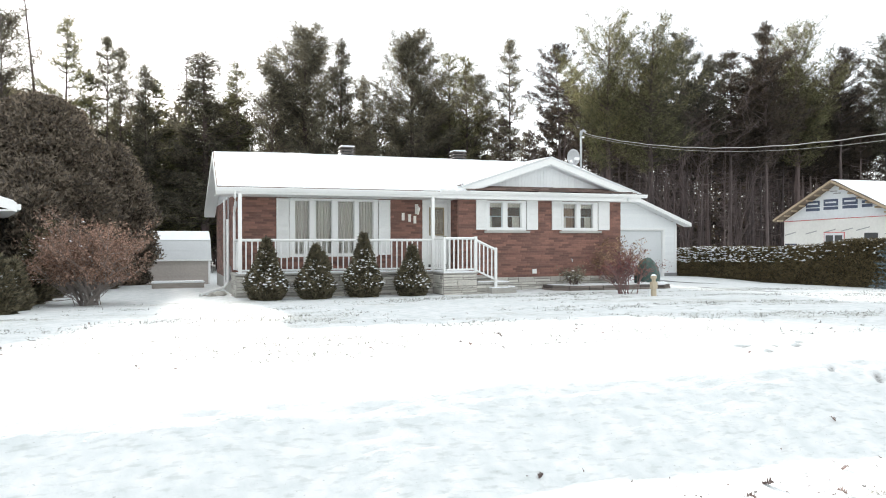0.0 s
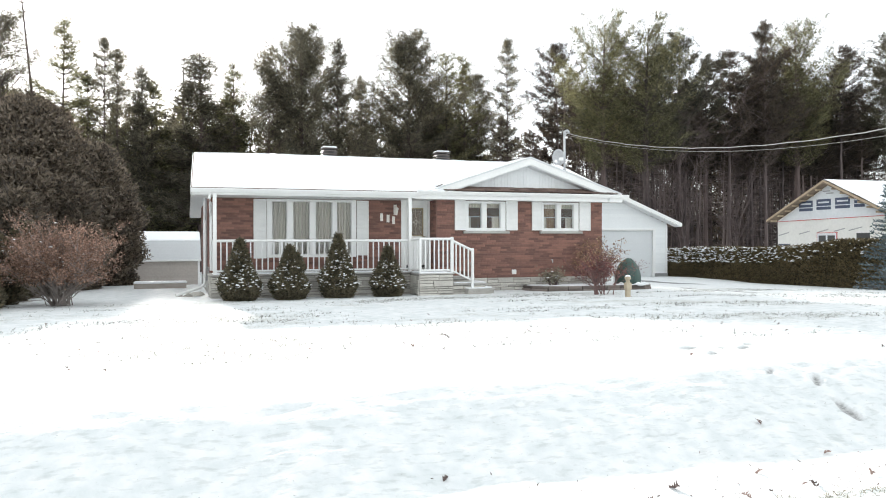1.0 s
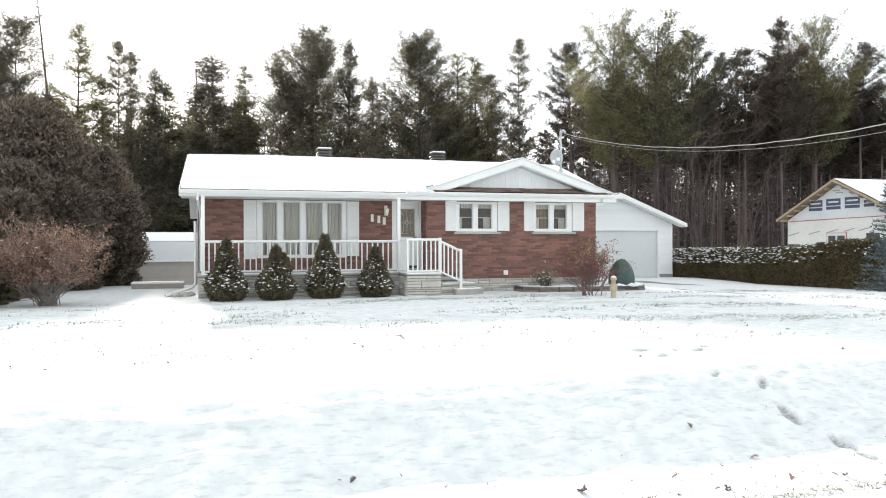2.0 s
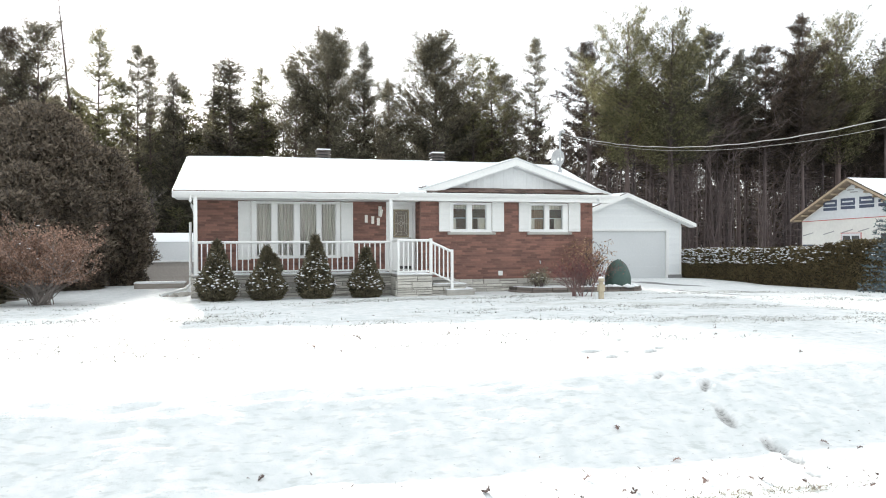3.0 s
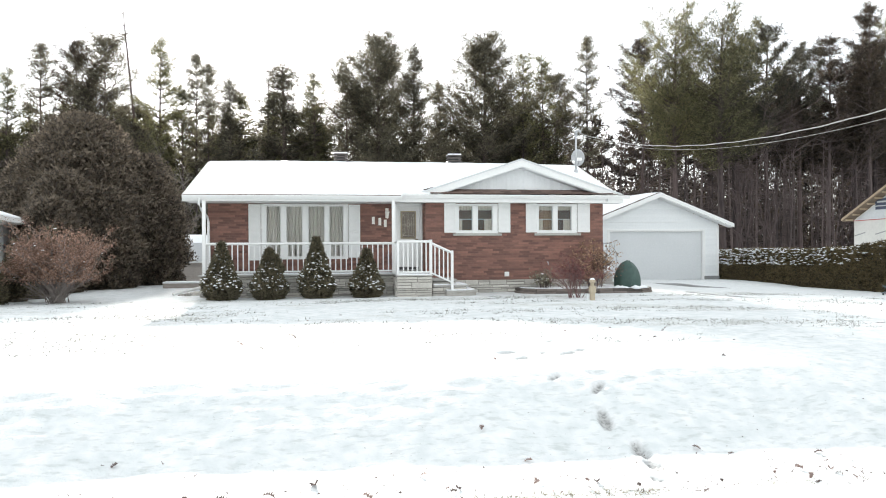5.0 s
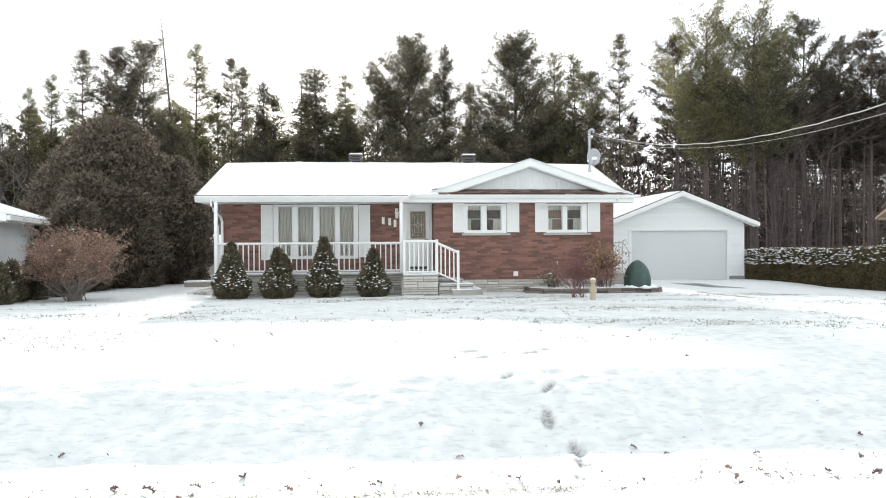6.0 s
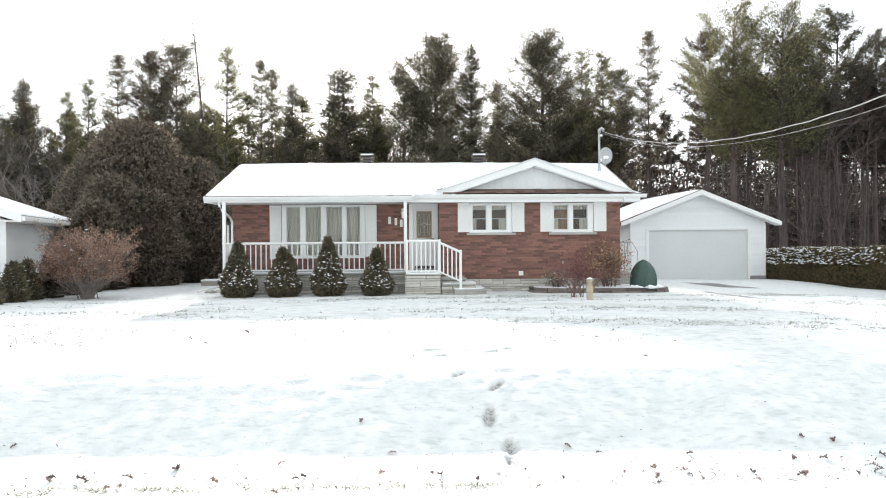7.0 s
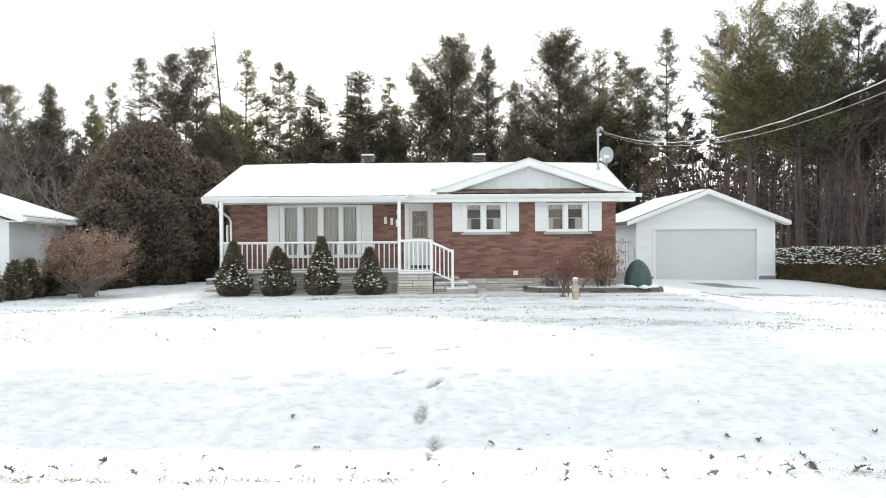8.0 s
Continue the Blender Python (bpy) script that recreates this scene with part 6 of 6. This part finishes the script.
# the trees that stand out against the sky, and two added sun blockers
for row in (("broad_a", 9.0, 50, 15.8, 1.0), ("narrow", 11.2, 50, 15.6, 1.0), ("broad_b", 15.7, 50, 15.9, 1.05), ("narrow", 13.0, 52, 13.6, 1), ("sparse_a", 18.6, 50, 15.2, 1.0), ("sparse_a", 20.2, 51, 15.3, 1.1),
            ("sparse_b", 23.4, 50, 16.4, 1.0), ("tall_c", 22.0, 53, 14.4, 1), ("tall_a", 27.3, 51, 16.8, 1.1), ("green", 26.4, 37.2, 14.2, 0.95), ("green", 24.4, 38.5, 14.6, 0.8), ("tall_d", 29.0, 40.5, 13.6, 1.1),
            ("tuft", 32.0, 41.7, 15.4, 1.0), ("brown", 37.5, 44.0, 15.6, 1.2), ("brown", 39.6, 42.6, 17.4, 0.9), ("green", 44.0, 44.5, 17.6, 0.85), ("tall_a", 47.4, 43, 16.4, 1), ("tall_d", 51.0, 43, 17.2, 1.1), ("tall_d", 53.6, 44, 16.4, 1.1), ("brown", 55.6, 45, 16.6, 1.2), ("tall_d", 45.6, 46, 15.4, 1.1),
            ("tuft", 35.0, 43.2, 14.6, 0.9), ("tall_d", 41.8, 45, 15.6, 1), ("brown", 49.4, 45.5, 15.8, 1.1),
            ("tall_c", -21.5, 50, 12.8, 0.9), ("narrow", -18.7, 50, 13.2, 1.4), ("sparse_a", -15.8, 50, 12.3, 1), ("sparse_a", -14.3, 50, 13.1, 1), ("sparse_b", -12.2, 50, 14.6, 1.2), ("tall_a", -10.6, 50, 15, 1.0),
            ("tall_c", -8.6, 50, 15.1, 1.0), ("sparse_a", -5.2, 50, 15.3, 1.1), ("sparse_b", -3.1, 50, 14.4, 1.0), ("sparse_b", -2.1, 50.5, 13.8, 1), ("narrow", -0.9, 50, 13.0, 1.1), ("narrow", 2.4, 50, 14.0, 1.9), ("sparse_a", 4.4, 50, 13.4, 1.2), ("mid", 6.6, 49.5, 11.8, 1.0),
            # narrow trees at 18.3 and 19.7 added only to keep sun off the drive
            ("mid", 4.2, 52, 9.6, 1), ("mid", 17.8, 51, 10.6, 1), ("narrow", 18.3, 53, 12.9, 1.2), ("narrow", 19.7, 54.5, 12.8, 1.2), ("mid", 21.2, 54, 11.8, 1), ("mid", 12.4, 48.8, 9.5, 1), ("mid", -6.6, 50, 9.8, 1.1), ("mid", -11, 48.5, 8.8, 1), ("mid", -19.5, 49, 9.0, 1.2), ("mid", -24.5, 50, 10.0, 1.2), ("narrow", -27, 52, 12.5, 1.2)):
    plant(*row)
# rows behind, closing the woods
for _ in range(84):
    x = tr.uniform(-36, 21)
    y = tr.uniform(52, 72)
    kind = ["mid", "sparse_b", "narrow", "sparse_a", "mid", "tall_c"][int(tr.integers(0, 6))]
    plant("deep_a" if y > 53.5 else kind, x, y, tr.uniform(8.0, 12.4))
for _ in range(92):
    x = tr.uniform(25.5, 60)
    plant("slim", x, 38.6 + 0.16 * (x - 20) + tr.uniform(1.5, 9), tr.uniform(10.5, 14.5), tr.uniform(0.8, 1.3))
for _ in range(92):
    x = tr.uniform(26, 76)
    y = tr.uniform(42.5, 76)
    kind = ["tall_a", "tall_b", "tall_a", "tall_b", "brown", "tall_b"][int(tr.integers(0, 6))]
    plant("deep_b" if y > 48 else kind, x, y, tr.uniform(11.5, 14.6), 1.0)

for k in range(34):
    plant("fill", -22 + k * 0.95 + tr.uniform(-0.4, 0.4), tr.uniform(50.5, 57), tr.uniform(8.8, 12.2), tr.uniform(0.9, 1.3))

# bare saplings in front of the woods
br = np.random.default_rng(15)


def bare_tree(seed, h, mat_, label):
    r = np.random.default_rng(seed)
    t = thing("bare_tree", label, "tree", "bare trees at the edge of the woods")
    b, _ = branchy(r, 5, 4, h, 0.24, 0.026, 3)
    part("branchwork", b, mat_, t)
    return t


bare = [bare_tree(201, 9.5, M_TWIG, "leafless young hardwood with fine purplish twigs"), bare_tree(202, 7.0, M_PALEBARK, "leafless young hardwood with pale bark")]
spots = [(0, 28.6, 39.2, 1.0), (0, 31.2, 40.4, 0.95), (0, 23.5, 44, 0.8), (1, -19.2, 46, 1.0), (1, -17.0, 46.5, 1.1), (1, -21.5, 47, 0.9), (1, -3.6, 47, 0.9), (0, -14, 47, 0.8), (0, 36, 41.6, 0.8)]
first = set()
for i, x, y, s in spots:
    m = pose(x, y, gz(x, y) - 0.05, 0, 0, br.uniform(0, 360)) @ Matrix.Scale(s, 4)
    if i in first:
        copy_thing(bare[i], m @ Matrix.Scale(1 / bare[i].scale[0], 4))
    else:
        first.add(i)
        bare[i].matrix_basis = m
# standing dead poles
for x, y, z, lean in ((-6.0, 50, 16.8, -0.09), (-10.0, 51.5, 14.0, 0.01), (1.2, 51, 13.5, 0.02), (26.0, 48, 12.8, 0.07)):
    snag = thing("dead_pole", "dead leafless trunk standing at the edge of the woods", "tree", "dead trunks in the woods", at=(x, y, 0.1))
    stubs = Build().tube([(lean * k * z / 5, 0, z * k / 5) for k in range(6)], [0.12, 0.1, 0.085, 0.07, 0.05, 0.02], 6)
    for _ in range(80):
        zz, a, ln = z * (1 - 0.6 * br.uniform(0, 1) ** 1.5), br.uniform(0, 6.28), br.uniform(0.25, 0.95)
        stubs.tube([(lean * zz, 0, zz), (lean * zz + ln * 0.6 * math.cos(a), ln * 0.6 * math.sin(a), zz + 0.05), (lean * zz + ln * math.cos(a), ln * math.sin(a), zz + 0.3 * ln)], [0.018, 0.012, 0.004], 4)
    part("trunk", stubs, M_BARK, snag)

# deep woods: poles and undergrowth too many to count
deep = Build()
dr = np.random.default_rng(17)
for _ in range(1300):
    x, y = dr.uniform(-45, 85), dr.uniform(56, 100)
    h = dr.uniform(6, 11.5)
    deep.tube([(x, y, 0), (x + dr.normal(0, 0.15), y, h * 0.5), (x + dr.normal(0, 0.3), y, h)], [dr.uniform(0.06, 0.12), 0.07, 0.02], 5)
tagged(part("far_woods", deep, M_BARK), "distant bare trunks deep in the woods", "woods", kind="stuff")
n = 70000
c = np.stack([np.where(dr.random(n) < 0.3, dr.uniform(-45, 10, n), dr.uniform(8, 80, n)), dr.uniform(60, 100, n), dr.uniform(0.5, 8.5, n)], 1)
tagged(new("far_foliage", blades(c, 0.6, 0.12, dr, up=0.1, name="far_foliage", material=M_NEEDLE_BROWN)), "distant dark needles deep in the woods", "woods", kind="stuff")
n = 15000
c = np.stack([dr.uniform(19, 84, n), dr.uniform(47, 84, n), dr.uniform(0.3, 10.5, n)], 1)
tagged(new("far_twigs", blades(c, 1.4, 0.022, dr, up=0.7, name="far_twigs", material=M_TWIG)), "fine dead twigs between distant trunks", "woods", kind="stuff")
n = 16000
xx = dr.uniform(-30, 75, n)
c = np.stack([xx, dr.uniform(41, 70, n) + np.where(xx < 20, 6, 0), 0.1 + dr.exponential(0.55, n)], 1)
tagged(new("undergrowth", blades(c, 0.6, 0.02, dr, up=0.9, name="undergrowth", material=M_TWIG)), "brown leafless undergrowth at the foot of the woods", "undergrowth", kind="stuff")

# ---- service wires ----
for name, start, end, sag, rad, wave in (("service_cable", (12.93, 22.04, 5.55), (15.52, 0.0, 6.59), 1.8, 0.0095, 0.008), ("telephone_cable", (12.9, 22.05, 5.5), (15.6, 0.0, 6.3), 1.77, 0.004, 0.0)):
    pts = []
    for k in range(61):
        s = k / 60
        pts.append((start[0] + (end[0] - start[0]) * s + wave * math.sin(k * 1.9), start[1] + (end[1] - start[1]) * s, start[2] + (end[2] - start[2]) * s - 4 * sag * s * (1 - s) + wave * math.cos(k * 1.9)))
    solid(name, Build().tube(pts, [rad] * 61, 6), M_CABLE, "slack grey overhead cable from the roof mast" if rad > 0.008 else "thin grey overhead cable from the roof mast", "cable", smooth=True)

# ---- fallen leaves and straw ----
lr = np.random.default_rng(23)


def oak_leaf(seed):
    r = np.random.default_rng(seed)
    b = Build()
    out = []
    for k in range(17):
        u = k / 16
        w = 0.03 * math.sin(u * math.pi) ** 0.6 * (1.25 if k % 3 else 0.45)
        out.append((u, w))
    ridge = [(u * 0.11 - 0.055, 0, 0.02 * math.sin(u * 3) + 0.006) for u, w in out]
    left = [(u * 0.11 - 0.055 + 0.006, w * r.uniform(0.7, 1.1), 0.012 + abs(w) * r.uniform(0.3, 1.3)) for u, w in out]
    right = [(u * 0.11 - 0.055 + 0.006, -w * r.uniform(0.7, 1.1), 0.012 + abs(w) * r.uniform(0.3, 1.3)) for u, w in out]
    b.v += left + ridge + right
    for k in range(16):
        b.f += [(k, k + 1, k + 18, k + 17), (k + 17, k + 18, k + 35, k + 34)]
    b.tube([(-0.055, 0, 0.006), (-0.085, 0.004, 0.012)], [0.0018, 0.0012], 4)
    return b.mesh("leaf", M_OAKLEAF)


LEAVES = [oak_leaf(k) for k in range(5)]


def top_of(x, y):
    return gz(x, y) + relief(x, y)


def drop(x, y, s):
    ob = new("fallen_leaf", LEAVES[int(lr.integers(0, 5))])
    ob.matrix_basis = pose(x, y, top_of(x, y) + 0.006, lr.uniform(-35, 35), lr.uniform(-35, 35), lr.uniform(0, 360)) @ Matrix.Scale(s, 4)
    tagged(ob, "curled brown dead oak leaf lying on the snow", "leaf", "fallen leaves")


for x, y, size in ((2.9, 5.64, 0.48), (3.66, 9.05, 0.55), (3.93, 4.73, 0.84), (3.96, 8.7, 0.4), (4.22, 4.54, 0.48), (4.29, 4.8, 0.66), (4.31, 9.67, 0.89), (4.68, 5.0, 0.82), (5.08, 4.67, 0.6), (5.61, 5.1, 0.54), (5.73, 9.99, 0.4), (5.79, 4.66, 0.49), (6.29, 5.89, 0.51), (6.54, 4.8, 0.55), (6.62, 5.35, 0.53), (7.06, 4.73, 0.53), (8.36, 5.48, 0.54), (8.63, 5.3, 0.45), (8.98, 4.59, 0.53), (9.35, 4.51, 0.4), (9.51, 5.23, 0.58), (9.77, 7.49, 0.41), (9.85, 4.64, 0.57), (9.9, 9.5, 0.48), (10.25, 4.55, 0.51), (10.67, 4.94, 0.65), (10.73, 5.49, 0.53), (10.96, 4.55, 0.63), (11.05, 5.44, 0.63), (11.22, 4.68, 0.74), (11.26, 4.99, 0.65), (11.62, 4.6, 0.85), (12.29, 5.58, 0.61)):
    drop(x, y, size * 1.4)
for _ in range(36):
    drop(lr.uniform(-1, 14), 4.4 + lr.gamma(1.6, 0.24), lr.uniform(0.22, 0.5))
for _ in range(44):
    drop(lr.uniform(-3, 13), 4.5 + lr.normal(0, 0.1) + lr.exponential(0.12), lr.uniform(0.4, 0.9))
for _ in range(24):
    drop(lr.uniform(-6, 14), lr.uniform(6.5, 14), lr.uniform(0.3, 0.6))
for _ in range(50):
    drop(lr.uniform(-4, 12), 8.4 + lr.gamma(2.0, 0.9), lr.uniform(0.2, 0.5))
n = 8000
c = np.stack([np.where(lr.random(n) < 0.85, lr.uniform(-4, 7.5, n), lr.uniform(7, 15, n)), 4.5 + lr.normal(0, 0.06, n), np.zeros(n)], 1)
c[:, 2] = [top_of(x, y) + 0.001 for x, y, _ in c]
keep = np.array([noise.noise(Vector((x * 0.9, y * 2, 8))) + 0.6 * noise.noise(Vector((x * 4, y * 6, 3))) > 0.0 for x, y, _ in c])
tagged(new("verge_grass", blades(c[keep], 0.045, 0.003, lr, up=0.0, name="verge_grass", material=M_STRAW)), "dry grass poking through snow at the road verge", "grass", kind="stuff")
n = 700
c = np.stack([lr.uniform(-3, 15, n), 4.35 + lr.gamma(2.0, 0.24, n), np.zeros(n)], 1)
c[:, 2] = [top_of(x, y) + 0.004 for x, y, _ in c]
tagged(new("leaf_litter", blades(c, 0.035, 0.006, lr, up=-0.1, name="leaf_litter", material=M_OAKLEAF)), "scraps of dead leaf and twig on the snow", "leaf litter", kind="stuff")
n = 90000
c = np.stack([lr.uniform(-6, 18, n), lr.uniform(8.6, 17.8, n), np.zeros(n)], 1)
keep = np.array([noise.noise(Vector((x * 0.28, y * 0.8, 3))) + 0.8 * noise.noise(Vector((x * 1.1, y * 3.2, 6))) + 0.5 * noise.noise(Vector((x * 5, y * 9, 2))) + (0.0 if y > 13 else 0.06) > 0.33 for x, y, _ in c])
c = c[keep]
c[:, 2] = [top_of(x, y) + 0.001 for x, y, _ in c]
tagged(new("lawn_grass", blades(c, 0.05, 0.005, lr, up=0.12, name="lawn_grass", material=M_SERE)), "dry lawn grass poking through thin snow", "grass", kind="stuff")
